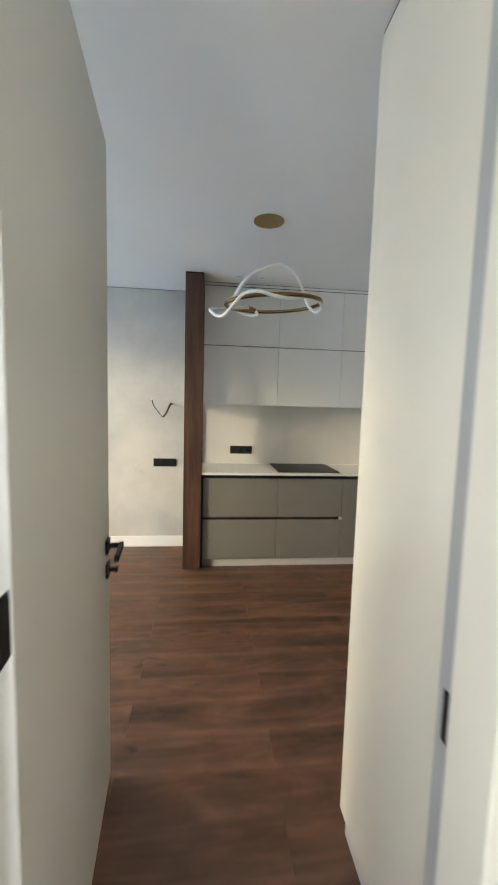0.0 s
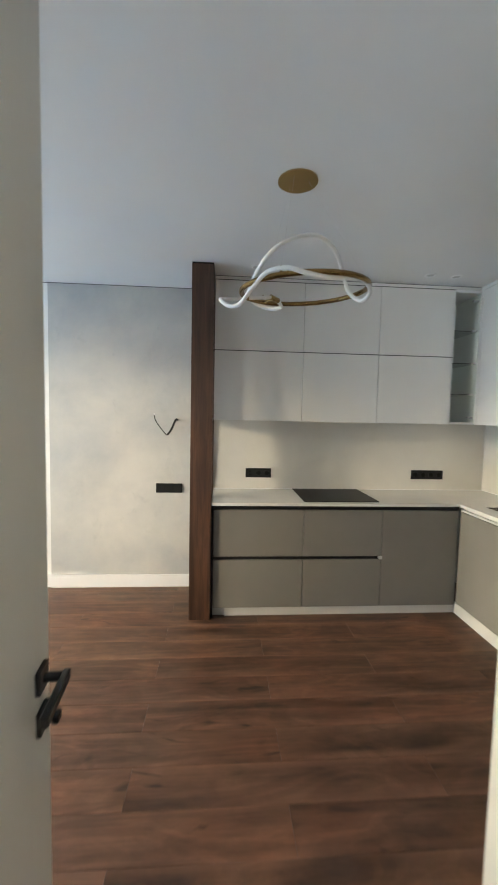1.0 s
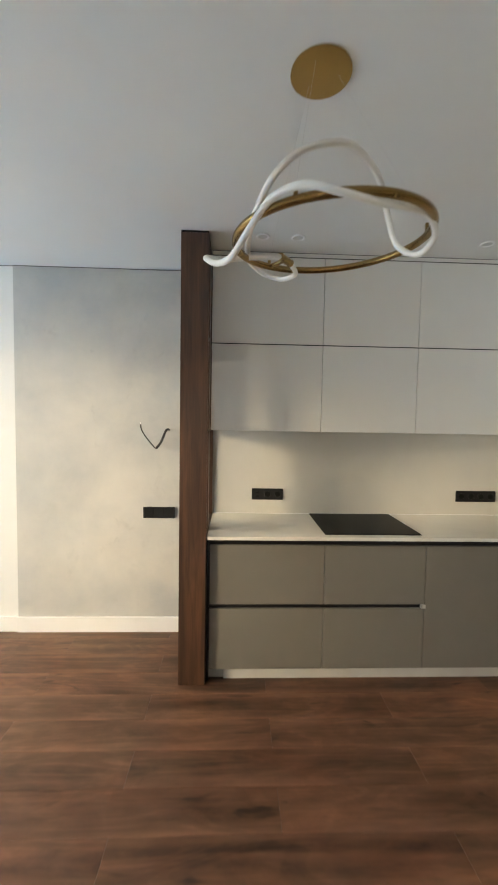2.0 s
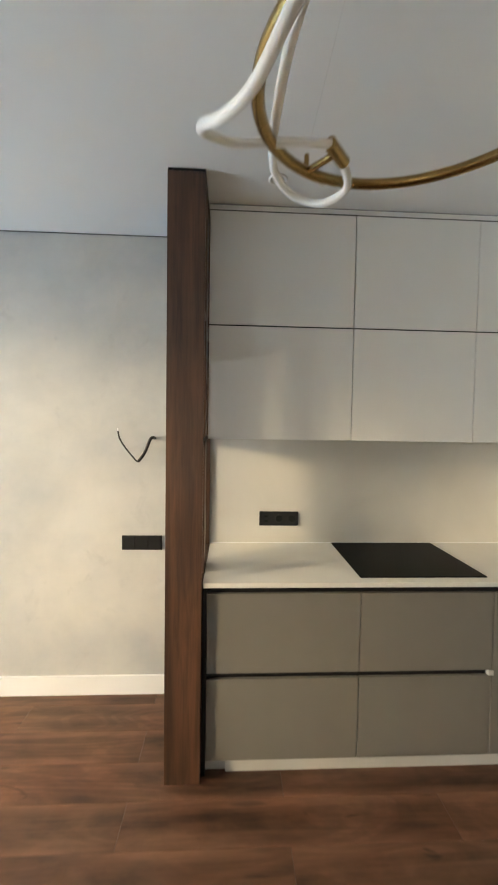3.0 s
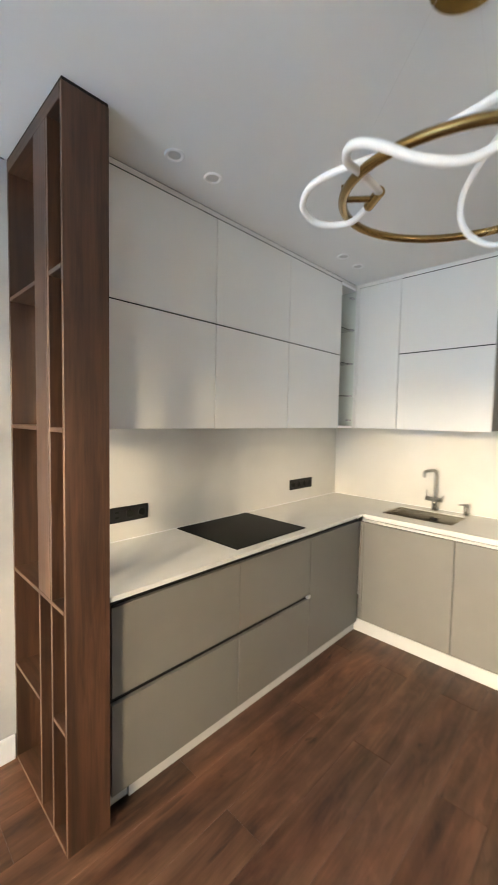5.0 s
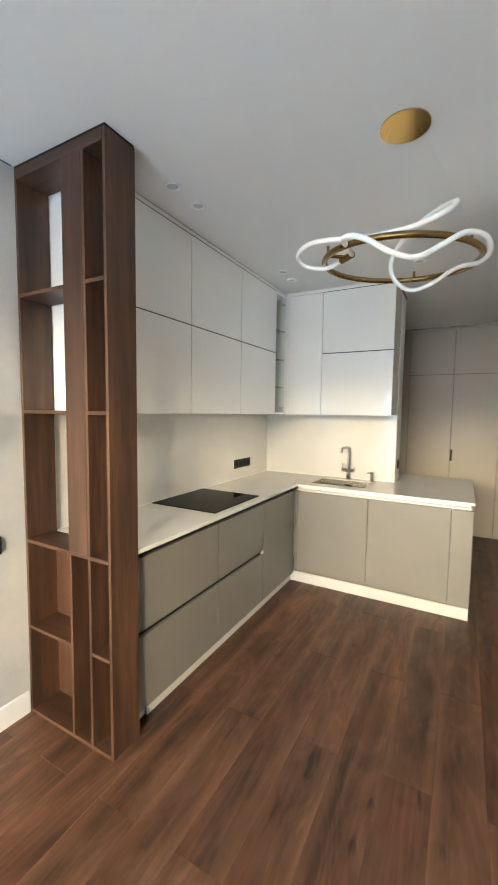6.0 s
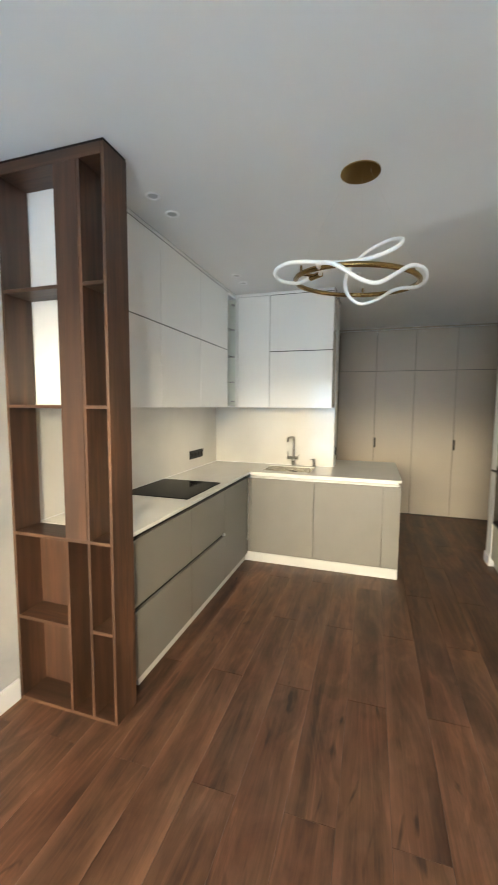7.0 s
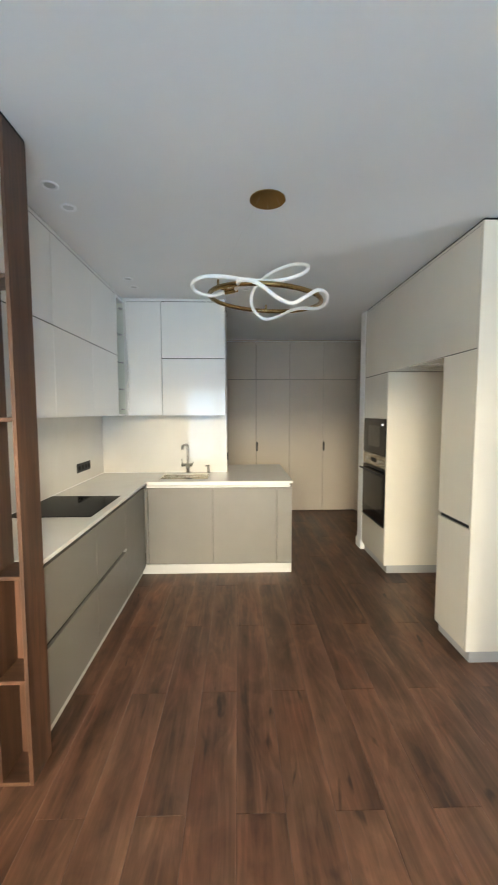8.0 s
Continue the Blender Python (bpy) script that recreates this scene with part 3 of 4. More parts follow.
# peninsula
pen = (("base_cabinet", 3.197, 3.80, "matt taupe sink cabinet of the peninsula"), ("base_cabinet", 2.598, 3.197, "matt taupe peninsula cabinet with one door"))
for name, y0, y1, label in pen:
    u = thing(name, (2.25, (y0 + y1) / 2, 0.08), label, "cabinet", "peninsula cabinets")
    shell = bmesh.new()
    box(shell, 1.972, 2.5, y0 + 0.001, y0 + 0.017, 0.085, 0.862)
    box(shell, 1.972, 2.5, y1 - 0.017, y1 - 0.001, 0.085, 0.862)
    box(shell, 1.972, 2.5, y0 + 0.017, y1 - 0.017, 0.085, 0.1)
    part("body", shell, M_BOARD, u)
    part("door", boxed(1.95, 1.969, y0 + GAPW, y1 - GAPW, 0.1, 0.822, 0.0012), M_TAUPE, u)
u = thing("end_panel", (2.5, 2.53, 0), "matt taupe end panel of the peninsula", "panel")
part("front_strip", boxed(1.95, 1.969, 2.455, 2.598 - GAPW, 0.1, 0.822, 0.0012), M_TAUPE, u)
part("side_board", boxed(1.97, 3.06, 2.455, 2.475, 0.0, 0.862, 0.001), M_TAUPE, u)
part("back_board", boxed(3.04, 3.06, 2.476, 3.6, 0.0, 0.862, 0.001), M_TAUPE, u)
u = thing("corner_filler", (1.96, 3.81, 0.09), "narrow taupe filler in the inner corner", "filler")
part("strip", boxed(1.955, 1.969, 3.802, FY - 0.001, 0.1, 0.822), M_TAUPE, u)
rail = thing("grip_profile", (1.965, 3.2, 0.84), "white grip profile below the peninsula worktop", "profile")
part("lip", boxed(1.945, 1.97, 2.47, 3.81, 0.8315, 0.8445, 0.001), M_PLINTH, rail)
part("channel", boxed(1.9705, 1.9715, 2.476, 3.81, 0.81, 0.864), M_ALU, rail)
pl = thing("plinth", (1.96, 3.1, 0), "pale plinth under the peninsula", "plinth")
part("board", boxed(1.962, 1.972, 2.457, FY + 0.03, 0, 0.09, 0.001), M_PLINTH, pl)

# hob, sink, tap
hob = thing("induction_hob", (1.02, 4.117, TOP), "black glass induction hob set in the worktop", "hob")
part("gasket", boxed(0.7315, 1.3165, 3.8615, 4.3735, TOP + 0.0001, TOP + 0.0012), M_GAP, hob)
part("glass", boxed(0.73, 1.318, 3.86, 4.375, TOP + 0.0012, TOP + 0.006, 0.0015), M_HOB, hob)
sink = thing("sink", (2.235, 3.49, TOP - 0.16), "square stainless steel undermount sink", "sink")
bowl = bmesh.new()
t = 0.004
box(bowl, SX0 - t, SX1 + t, SY0 - t, SY1 + t, TOP - 0.164, TOP - 0.16)
box(bowl, SX0 - t, SX0 + 0.006, SY0 - t, SY1 + t, TOP - 0.16, TOP - 0.004)
box(bowl, SX1 - 0.006, SX1 + t, SY0 - t, SY1 + t, TOP - 0.16, TOP - 0.004)
box(bowl, SX0 + 0.006, SX1 - 0.006, SY0 - t, SY0 + 0.006, TOP - 0.16, TOP - 0.004)
box(bowl, SX0 + 0.006, SX1 - 0.006, SY1 - 0.006, SY1 + t, TOP - 0.16, TOP - 0.004)
part("bowl", bowl, M_STEEL_X, sink)
part("drain", rod(bmesh.new(), (2.235, 3.49, TOP - 0.16), (2.235, 3.49, TOP - 0.156), 0.045, 28), M_STEEL, sink)
part("overflow", boxed(SX1 - 0.0085, SX1 - 0.006, 3.44, 3.5, TOP - 0.06, TOP - 0.04, 0.001), M_BLACK, sink)

tap = thing("kitchen_tap", (2.45, 3.49, TOP), "brushed steel tap with square swan neck and two levers", "tap")
part("base_ring", rod(bmesh.new(), (2.45, 3.49, TOP), (2.45, 3.49, TOP + 0.008), 0.026, 28), M_STEEL, tap)
part("column", rod(bmesh.new(), (2.45, 3.49, TOP + 0.008), (2.45, 3.49, TOP + 0.1), 0.019, 24), M_STEEL, tap, smooth=True)
body = part("cross_body", rod(bmesh.new(), (2.45, 3.44, TOP + 0.085), (2.45, 3.555, TOP + 0.085), 0.017, 24), M_STEEL, tap, smooth=True)
part("spout", sweep(bmesh.new(), smooth_path([(2.45, 3.49, TOP + 0.1), (2.45, 3.49, TOP + 0.2), (2.45, 3.49, TOP + 0.275), (2.44, 3.492, TOP + 0.298), (2.41, 3.5, TOP + 0.305), (2.34, 3.515, TOP + 0.305), (2.315, 3.52, TOP + 0.3), (2.305, 3.522, TOP + 0.285), (2.303, 3.5225, TOP + 0.262)], 5), 0.0125, 14), M_STEEL, tap, smooth=True)
part("lever", rod(bmesh.new(), (2.45, 3.548, TOP + 0.085), (2.45, 3.552, TOP + 0.15), 0.0045, 12), M_STEEL, body, smooth=True)
part("lever", rod(bmesh.new(), (2.45, 3.445, TOP + 0.085), (2.45, 3.43, TOP + 0.12), 0.0045, 12), M_STEEL, body, smooth=True)
soap = thing("soap_dispenser", (2.45, 3.275, TOP), "brushed steel soap dispenser beside the tap", "soap dispenser")
part("collar", rod(bmesh.new(), (2.45, 3.275, TOP), (2.45, 3.275, TOP + 0.006), 0.021, 24), M_STEEL, soap)
part("column", rod(bmesh.new(), (2.45, 3.275, TOP + 0.006), (2.45, 3.275, TOP + 0.085), 0.014, 20), M_STEEL, soap, smooth=True)
part("nozzle", rod(bmesh.new(), (2.45, 3.28, TOP + 0.078), (2.375, 3.3, TOP + 0.084), 0.0055, 12), M_STEEL, soap, smooth=True)


# ---------------------------------------------------------------- sockets and switches
def faceplate(name, c, n, kind, label, category):
    """A black plate of n modules on a wall that faces -y, centred at c."""
    x, y, z = c
    w, h = 0.0735 * n + 0.006, 0.082
    p = thing(name, (x, y, z), label, category)
    plate = part("plate", boxed(x - w / 2, x + w / 2, y - 0.009, y, z - h / 2, z + h / 2, 0.003, 2), M_BLACK, p)
    for i in range(n):
        cx = x + (i - (n - 1) / 2) * 0.0735
        if kind == "switch":
            part("rocker", boxed(cx - 0.034, cx + 0.034, y - 0.0125, y - 0.009, z - 0.036, z + 0.036, 0.0015), M_BLACK, plate)
        elif kind == "socket" and i == 0 and n == 3:
            for dz in (-0.014, 0.014):
                part("usb_port", boxed(cx - 0.011, cx + 0.011, y - 0.0105, y - 0.009, z + dz - 0.005, z + dz + 0.005, 0.001), M_HOLE, plate)
        else:
            ring = bmesh.new()
            sweep(ring, [(cx + 0.022 * math.cos(a), y - 0.0095, z + 0.022 * math.sin(a)) for a in [2 * math.pi * k / 28 for k in range(28)]], 0.002, 6, True)
            part("socket_rim", ring, M_BLACK, plate)
            part("socket_well", rod(bmesh.new(), (cx, y - 0.0092, z), (cx, y - 0.0104, z), 0.02, 28), M_HOLE, plate)
    return p


faceplate("switch", (-0.356, YB - 0.01, 0.885), 3, "switch", "black triple light switch on the grey plaster", "switch")
faceplate("socket", (0.425, YB - 0.012, 1.028), 3, "socket", "black triple socket with usb ports on the splashback", "socket")
faceplate("socket", (1.972, YB - 0.012, 1.026), 4, "socket", "black fourfold socket on the splashback", "socket")
faceplate("socket", (2.64, 3.08, 1.04), 1, "socket", "black single socket on the wall end", "socket")

# loose lamp cable out of the plaster
cable = thing("lamp_cable", (-0.29, YB - 0.01, 1.485), "loose black lamp cable hanging from the grey plaster", "cable")
part("core", sweep(bmesh.new(), smooth_path([(-0.288, YB - 0.005, 1.482), (-0.292, YB - 0.05, 1.487), (-0.305, YB - 0.065, 1.47), (-0.335, YB - 0.06, 1.4), (-0.37, YB - 0.055, 1.352)], 6), 0.0085, 8), M_BLACK, cable, smooth=True)
part("sheath", sweep(bmesh.new(), smooth_path([(-0.37, YB - 0.055, 1.352), (-0.385, YB - 0.057, 1.362), (-0.44, YB - 0.06, 1.43), (-0.47, YB - 0.062, 1.48), (-0.478, YB - 0.063, 1.52)], 6), 0.0045, 8), M_CABLE, cable, smooth=True)
part("tip", sweep(bmesh.new(), [(-0.478, YB - 0.063, 1.52), (-0.48, YB - 0.063, 1.536)], 0.003, 8), M_TRIM, cable)
part("wall_hole", rod(bmesh.new(), (-0.288, YB - 0.0105, 1.482), (-0.288, YB - 0.012, 1.482), 0.012, 18), M_HALL_DARKENED, cable)

# ---------------------------------------------------------------- walnut shelf that divides the rooms
SHX0, SHX1, SHY0, SHY1 = -0.13, 0.026, 3.80, 4.386
sh = thing("room_divider", (-0.05, 4.09, 0), "walnut open shelf unit from floor to ceiling", "shelf")
T = 0.016
part("end_panel", boxed(SHX0 + 0.001, SHX1, SHY0, SHY0 + T, 0, 2.588, 0.001), M_WALNUT, sh)
part("wall_panel", boxed(SHX0, SHX1, SHY1 - T, SHY1, 0, 2.588, 0.001), M_WALNUT, sh)
part("upright", boxed(SHX0, SHX1, 3.924, 3.924 + T, 0.005, 2.54, 0.001), M_WALNUT, sh)
part("upright", boxed(SHX0 + 0.0005, SHX1, 4.05, 4.05 + T, 0.005, 0.868, 0.001), M_WALNUT, sh)
part("wide_board", boxed(SHX0 - 0.0005, SHX1 - 0.002, 3.941, 4.062, 0.884, 2.54, 0.001), M_WALNUT, sh)
part("top_rail", boxed(SHX0 - 0.0005, SHX1, SHY0 + T, SHY1 - T, 2.54, 2.588, 0.001), M_WALNUT_Y, sh)
part("base_board", boxed(SHX0 - 0.0005, SHX1, SHY0 + T, SHY1 - T, 0.0, 0.016, 0.001), M_WALNUT_Y, sh)
part("middle_shelf", boxed(SHX0 - 0.0008, SHX1, SHY0 + T, SHY1 - T, 0.868, 0.884, 0.001), M_WALNUT_Y, sh)
for z in (2.021, 1.49):
    part("shelf_board", boxed(SHX0, SHX1, 4.063, SHY1 - T, z, z + T, 0.001), M_WALNUT_Y, sh)
    part("shelf_board", boxed(SHX0, SHX1, SHY0 + T, 3.924, z, z + T, 0.001), M_WALNUT_Y, sh)
part("shelf_board", boxed(SHX0, SHX1, 4.066, SHY1 - T, 0.436, 0.452, 0.001), M_WALNUT_Y, sh)
part("shelf_board", boxed(SHX0, SHX1, SHY0 + T, 3.924, 0.436, 0.452, 0.001), M_WALNUT_Y, sh)
part("back_panel", boxed(SHX1 - 0.008, SHX1 - 0.0005, SHY0 + T, SHY1 - T, 0.016, 0.868), M_WALNUT, sh)
part("shadow_profile", boxed(SHX0 + 0.002, SHX1 - 0.002, SHY0 + 0.002, SHY1, 2.588, 2.5995), M_GAP, sh, "black shadow gap profile")

# ---------------------------------------------------------------- tall units and oven
TX0, TX1, NX1, OX1 = 0.576, 0.95, 1.905, 2.555
TF = 1.589                    # fronts of the tall units
YT = 1.035                   # back of the units
u = thing("tall_cabinet", (0.78, 1.3, 0), "satin cream tall cabinet with two doors and end panel", "cabinet", "tall units")
part("end_panel", boxed(TX0, TX0 + 0.019, YT, TF, 0.075, 2.587, 0.001), M_TALL, u)
part("gap_profile", boxed(TX0 + 0.003, TX0 + 0.019, YT, TF - 0.004, 2.5872, 2.5985), M_GAP, u, "black shadow gap profile")
# dark strip as the shade between end panel and doors
part("gap_shade_strip", boxed(TX0 + 0.0192, TX0 + 0.0208, TF - 0.018, TF - 0.001, 0.08, 2.59), M_PROFILE, u)
part("body", boxed(TX0 + 0.02, TX1 - 0.001, YT, TF - 0.021, 0.08, 1.884), M_TALL, u)
part("door", boxed(TX0 + 0.021, TX1 - 0.001, TF - 0.019, TF, 0.075, 0.823, 0.001), M_TALL, u)
part("door", boxed(TX0 + 0.021, TX1 - 0.001, TF - 0.019, TF, 0.85, 1.885, 0.001), M_TALL, u)
part("grip_profile", boxed(TX0 + 0.021, TX1 - 0.001, TF - 0.0205, TF - 0.0195, 0.82, 0.855), M_BLACK, u)
part("plinth_board", boxed(TX0 + 0.012, TX1 - 0.003, YT, TF - 0.03, 0, 0.074), M_GREYPLINTH, u)
u = thing("top_cabinet", (1.58, 1.3, 1.89), "long satin cream top cabinet over the fridge niche", "cabinet", "tall units")
part("body", boxed(TX0 + 0.02, OX1, YT, TF - 0.021, 1.889, 2.578), M_TALL, u)
part("door", boxed(TX0 + 0.021, OX1, TF - 0.019, TF, 1.8905, 2.568, 0.001), M_TALL, u)
part("filler", boxed(TX0 + 0.021, OX1, TF - 0.014, TF - 0.004, 2.573, 2.589), M_TALL, u)
# shade of the gaps above and below the top doors, as black strips
for z0, z1 in ((2.5685, 2.5728), (2.5895, 2.5985)):
    part("gap_shade_strip", boxed(TX0 + 0.022, OX1, TF - 0.0135, TF - 0.005, z0, z1), M_GAP, u)
for x0, x1 in ((TX0 + 0.022, TX1 - 0.001), (NX1 + 0.021, OX1 - 0.001)):
    part("gap_shade_strip", boxed(x0, x1, TF - 0.017, TF - 0.005, 1.8853, 1.8902), M_GAP, u)
u = thing("oven_cabinet", (2.23, 1.3, 0), "satin cream tall cabinet that holds two ovens", "cabinet", "tall units")
part("side_panel", boxed(NX1, NX1 + 0.019, YT, TF - 0.001, 0.075, 1.886, 0.001), M_TALL, u)
part("body", boxed(NX1 + 0.02, OX1 - 0.001, YT, TF - 0.03, 0.08, 1.884), M_TALL, u)
part("door", boxed(NX1 + 0.021, OX1 - 0.001, TF - 0.019, TF, 1.462, 1.885, 0.001), M_TALL, u)
part("drawer_front", boxed(NX1 + 0.021, OX1 - 0.001, TF - 0.019, TF, 0.086, 0.425, 0.001), M_TALL, u)
part("plinth_board", boxed(NX1 + 0.004, OX1, YT, TF - 0.03, 0, 0.074), M_GREYPLINTH, u)
mw = thing("microwave", (2.23, 1.5, 1.105), "black built-in microwave above the oven", "microwave")
front = part("front", boxed(NX1 + 0.026, OX1 - 0.006, TF - 0.028, TF + 0.004, 1.105, 1.456, 0.003), M_OVENGLASS, mw)
part("window", boxed(2.06, 2.4, TF + 0.0042, TF + 0.006, 1.18, 1.39, 0.001), M_OVENPANE, front)
part("display", boxed(NX1 + 0.07, NX1 + 0.13, TF + 0.0042, TF + 0.0055, 1.395, 1.412), M_CLOCK, front, "small lit white display")
part("trim", boxed(NX1 + 0.026, OX1 - 0.006, TF - 0.02, TF + 0.003, 1.4565, 1.461), M_STEEL_X, mw)
ov = thing("oven", (2.23, 1.5, 0.43), "built-in oven with steel panel and black glass door", "oven")
panel = part("control_panel", boxed(NX1 + 0.026, OX1 - 0.006, TF - 0.028, TF + 0.003, 0.985, 1.1, 0.002), M_STEEL_X, ov, "brushed steel control panel")
part("display", boxed(2.16, 2.3, TF + 0.0032, TF + 0.0045, 1.025, 1.065), M_HOLE, panel)
for x in (2.06, 2.4):
    part("knob", rod(bmesh.new(), (x, TF + 0.003, 1.042), (x, TF + 0.024, 1.042), 0.018, 24), M_STEEL, panel)
oven_door = part("door", boxed(NX1 + 0.026, OX1 - 0.006, TF - 0.028, TF + 0.006, 0.44, 0.978, 0.003), M_OVENGLASS, ov)
hd = bmesh.new()
rod(hd, (NX1 + 0.05, TF + 0.045, 0.935), (OX1 - 0.03, TF + 0.045, 0.935), 0.009, 16)
for x in (NX1 + 0.09, OX1 - 0.07):
    rod(hd, (x, TF + 0.004, 0.935), (x, TF + 0.045, 0.935), 0.006, 12)
part("handle", hd, M_BLACK, oven_door)
part("window", boxed(NX1 + 0.07, OX1 - 0.05, TF + 0.0062, TF + 0.0075, 0.545, 0.9), M_OVENPANE, oven_door)
part("bottom_trim", boxed(NX1 + 0.022, OX1 - 0.006, TF - 0.02, TF + 0.012, 0.427, 0.439, 0.002), M_BLACK, ov)

# ---------------------------------------------------------------- wardrobe at the end of the passage
WX = 4.253
YS = (1.155, 1.667, 2.179, 2.686, 3.196, 3.706)
for i in range(5):
    y0, y1 = YS[i], YS[i + 1]
    u = thing("wardrobe", (4.5, (y0 + y1) / 2, 0), "greige matt fitted wardrobe unit with a tall and a top door", "wardrobe", "wardrobe units")
    # black body paints the shade seen in the seams between doors
    part("body", boxed(WX + 0.03, XE - 0.01, y0 + 0.001, y1 - 0.001, 0.0, 2.57), M_BLACK, u, "carcass blackened as shade in the door gaps")
    leaf = part("door", boxed(WX, WX + 0.018, y0 + 0.0028, y1 - 0.0028, 0.016, 2.008, 0.001), M_WARD, u)
    part("top_door", boxed(WX, WX + 0.018, y0 + 0.0028, y1 - 0.0028, 2.0145, 2.57, 0.001), M_WARD, u)
    if i in (0, 2):
        part("handle", boxed(WX - 0.008, WX + 0.001, y1 - 0.026, y1 - 0.001, 0.935, 1.075, 0.002), M_BLACK, leaf, "black edge pull")
fil = thing("wardrobe_filler", (WX, 1.12, 0), "greige filler strip between wardrobe and wall", "filler")
part("strip", boxed(WX + 0.003, WX + 0.02, 1.082, 1.153, 0, 2.572), M_WARD, fil)
fil = thing("wardrobe_cornice", (WX, 2.4, 2.575), "greige filler between wardrobe and ceiling", "filler")
part("strip", boxed(WX - 0.004, WX + 0.02, 1.082, 3.72, 2.577, 2.5985), M_WARD, fil)

# ---------------------------------------------------------------- pendant lamp
RC, RR = Vector((0.467, 2.813, 2.118)), 0.291


def ring_point(a, r=RR, dz=0.0):
    x, y = r * math.cos(a), r * math.sin(a)
    return RC + Vector((x, y, 0.049 * x + 0.065 * y + dz))


lampthing = thing("pendant_lamp", (0.424, 2.804, 2.1), "brass ring pendant wound with a white light tube", "lamp")
canopy = bmesh.new()
rod(canopy, (0.424, 2.804, 2.594), (0.424, 2.804, 2.5995), 0.091, 48)
part("canopy", canopy, M_BRASS_PLATE, lampthing, "round brushed brass ceiling plate")
ring = part("ring", sweep(bmesh.new(), [ring_point(2 * math.pi * k / 72) for k in range(72)], 0.0118, 14, True), M_BRASS, lampthing, smooth=True)
for deg in (125, 355, 240):
    a = radians(deg)
    part("pin", rod(bmesh.new(), ring_point(a, dz=0.008), ring_point(a, dz=0.036), 0.0055, 12), M_BRASS, ring)
    part("wire", rod(bmesh.new(), ring_point(a, dz=0.036), Vector((0.424, 2.804, 2.595)) + 0.05 * Vector((math.cos(a), math.sin(a), 0)), 0.00025, 5), M_ALU, lampthing)
TEE = Vector((0.352, 2.99, 2.126))
arm = part("tee_arm", rod(bmesh.new(), ring_point(radians(125)), TEE, 0.0075, 14), M_BRASS, lampthing)
part("tee_sleeve", rod(bmesh.new(), TEE + Vector((-0.022, -0.027, 0.0)), TEE + Vector((0.022, 0.027, 0.0)), 0.0135, 20), M_BRASS, arm)
BENDS = [
    (0.333, 2.967, 2.126), (0.235, 2.955, 2.117), (0.146, 2.95, 2.106), (0.088, 2.905, 2.09), (0.086, 2.85, 2.065), (0.12, 2.78, 2.025),
    (0.165, 2.71, 2.016), (0.212, 2.64, 2.06), (0.265, 2.575, 2.105), (0.335, 2.518, 2.107), (0.415, 2.502, 2.085), (0.505, 2.53, 2.082),
    (0.6, 2.595, 2.108), (0.69, 2.645, 2.118), (0.748, 2.72, 2.095), (0.738, 2.805, 2.08), (0.7, 2.871, 2.136), (0.667, 2.869, 2.221),
    (0.6, 2.78, 2.292), (0.498, 2.677, 2.303), (0.42, 2.63, 2.28), (0.33, 2.612, 2.238), (0.265, 2.642, 2.184), (0.225, 2.75, 2.137),
    (0.216, 2.892, 2.131), (0.222, 3.03, 2.15), (0.24, 3.115, 2.154), (0.29, 3.172, 2.142), (0.36, 3.165, 2.122), (0.402, 3.09, 2.116), (0.371, 3.013, 2.126),
]
part("light_tube", sweep(bmesh.new(), smooth_path(BENDS, 6), 0.0093, 14), M_SILICONE, lampthing, "white silicone light tube, unlit", smooth=True)


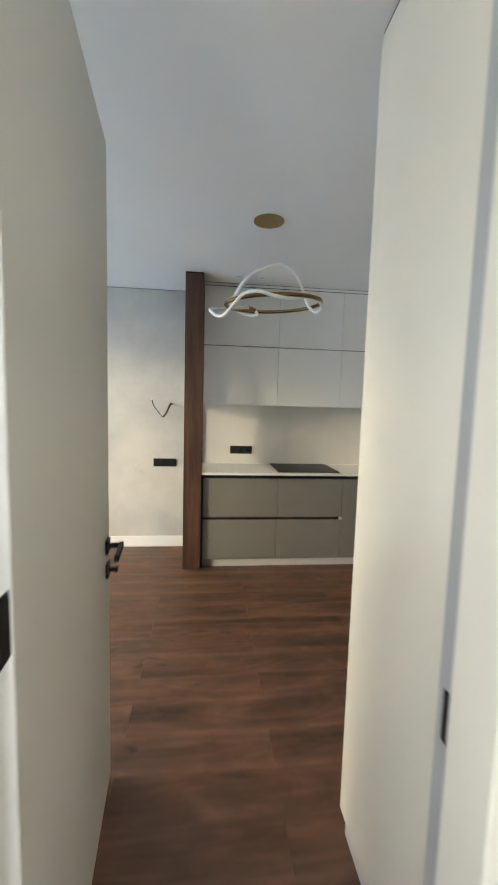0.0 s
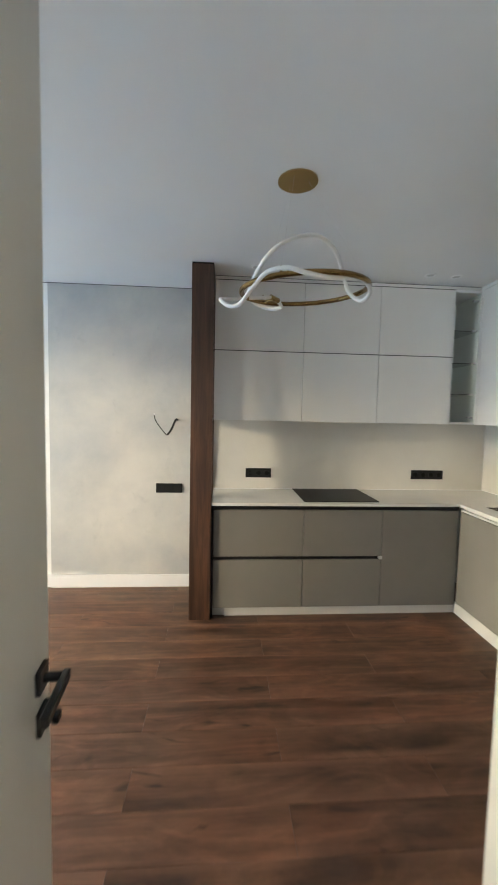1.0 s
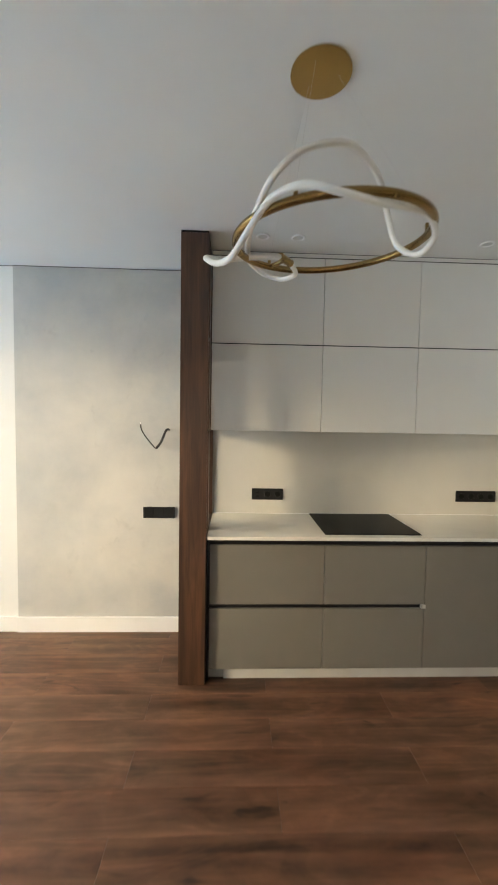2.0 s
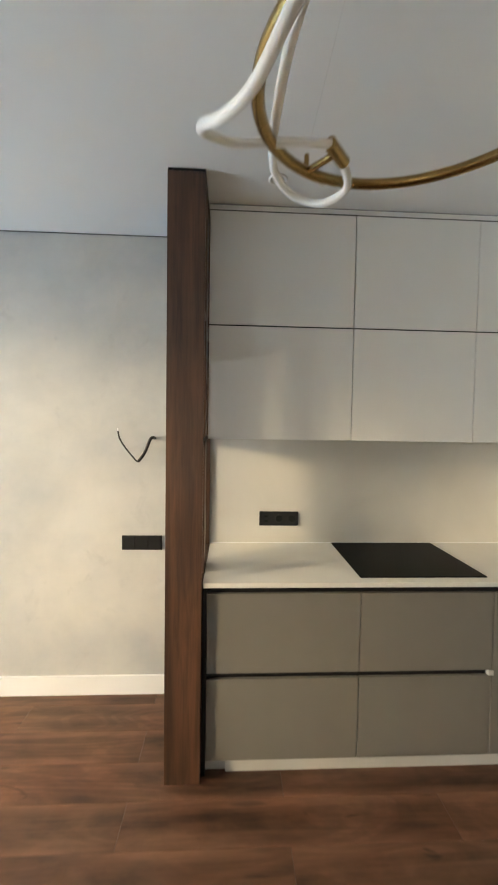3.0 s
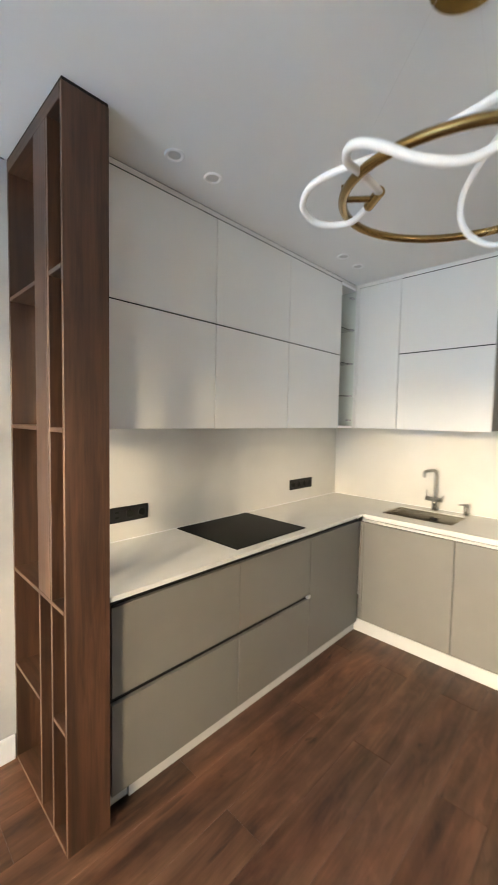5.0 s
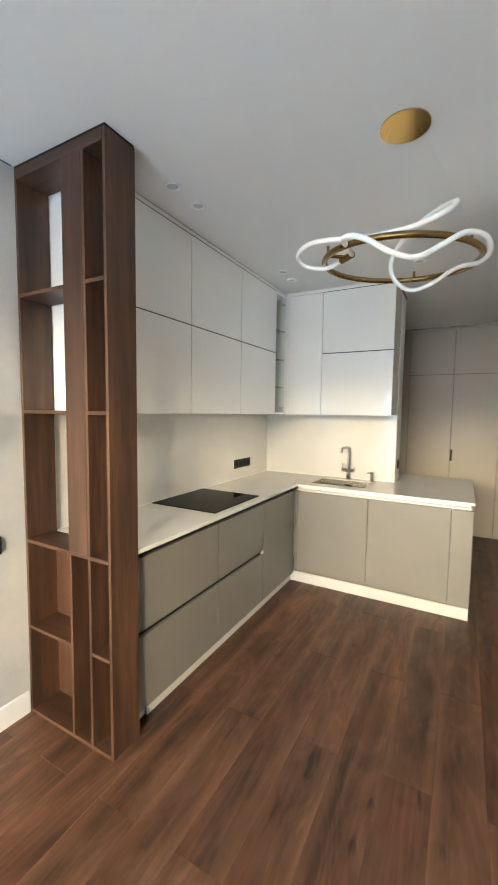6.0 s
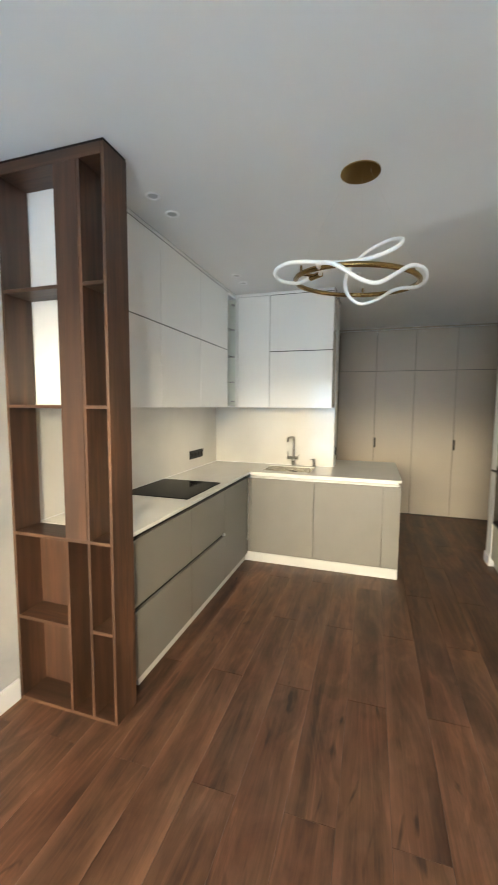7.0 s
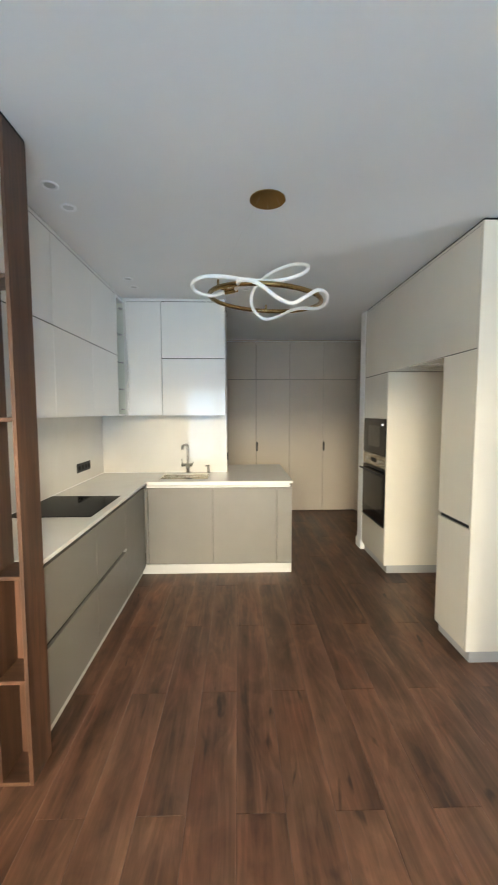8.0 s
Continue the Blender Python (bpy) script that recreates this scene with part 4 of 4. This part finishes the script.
# ---------------------------------------------------------------- recessed spots in the ceiling
def spot(x, y):
    s = thing("ceiling_spot", (x, y, CEIL - 0.004), "small white recessed ceiling spot, unlit", "spotlight", "ceiling spots")
    rim = bmesh.new()
    n = 36
    prof = ((0.0405, 2.5995), (0.0405, 2.596), (0.038, 2.593), (0.0325, 2.5925), (0.029, 2.595), (0.025, 2.5985))
    loops = [[rim.verts.new((x + r * math.cos(2 * math.pi * k / n), y + r * math.sin(2 * math.pi * k / n), z)) for k in range(n)] for r, z in prof]
    for a, b in zip(loops, loops[1:]):
        for k in range(n):
            rim.faces.new((a[k], a[(k + 1) % n], b[(k + 1) % n], b[k]))
    bmesh.ops.recalc_face_normals(rim, faces=rim.faces)
    rim = part("rim", rim, M_TRIM, s, smooth=True)
    part("lens", rod(bmesh.new(), (x, y, 2.5975), (x, y, 2.5992), 0.0255, 28), M_LENS, rim)


for x, y in ((0.325, 3.846), (0.527, 3.845), (1.622, 3.842), (1.827, 3.85), (1.86, 2.885)):
    spot(x, y)

# ---------------------------------------------------------------- floor of planks
floor = thing("floor", (0, 0, 0), "dark brown oak plank floor laid lengthwise", "floor", kind="structure")
part("underlay", boxed(XW - 0.25, XE + 0.12, -1.8, YB + 0.12, -0.06, -0.003), M_JOINT, floor)
PL, PW = 1.31, 0.19
plank_bm = boxed(-PL / 2 + 0.0006, PL / 2 - 0.0006, -PW / 2 + 0.0006, PW / 2 - 0.0006, -0.012, 0.0, 0.0009)
plank_mesh = bpy.data.meshes.new("plank")
plank_bm.to_mesh(plank_mesh)
plank_bm.free()
plank_mesh.materials.append(M_FLOOR)
for row in range(-22, 11):
    yc = 2.40 + PW * (row + 0.5)
    x0 = -0.265 if row % 2 == 0 else 0.385
    for k in range(-5, 5):
        xc = x0 + PL * (k + 0.5)
        if xc + PL / 2 < XW + 0.05 or xc > XE + 0.4:
            continue
        if yc < 0.85 and not -1.6 < xc < 1.9:
            continue
        cut = XW - (xc - PL / 2)
        if cut > 0:
            xc += cut / 2
            end = (PL - cut) / 2 - 0.0006
            ob = finish("plank", boxed(-end, end, -PW / 2 + 0.0006, PW / 2 - 0.0006, -0.012, 0.0, 0.0009), M_FLOOR)
        else:
            ob = new("plank", plank_mesh)
        ob.location = (xc, yc, 0)
        ob.parent = floor
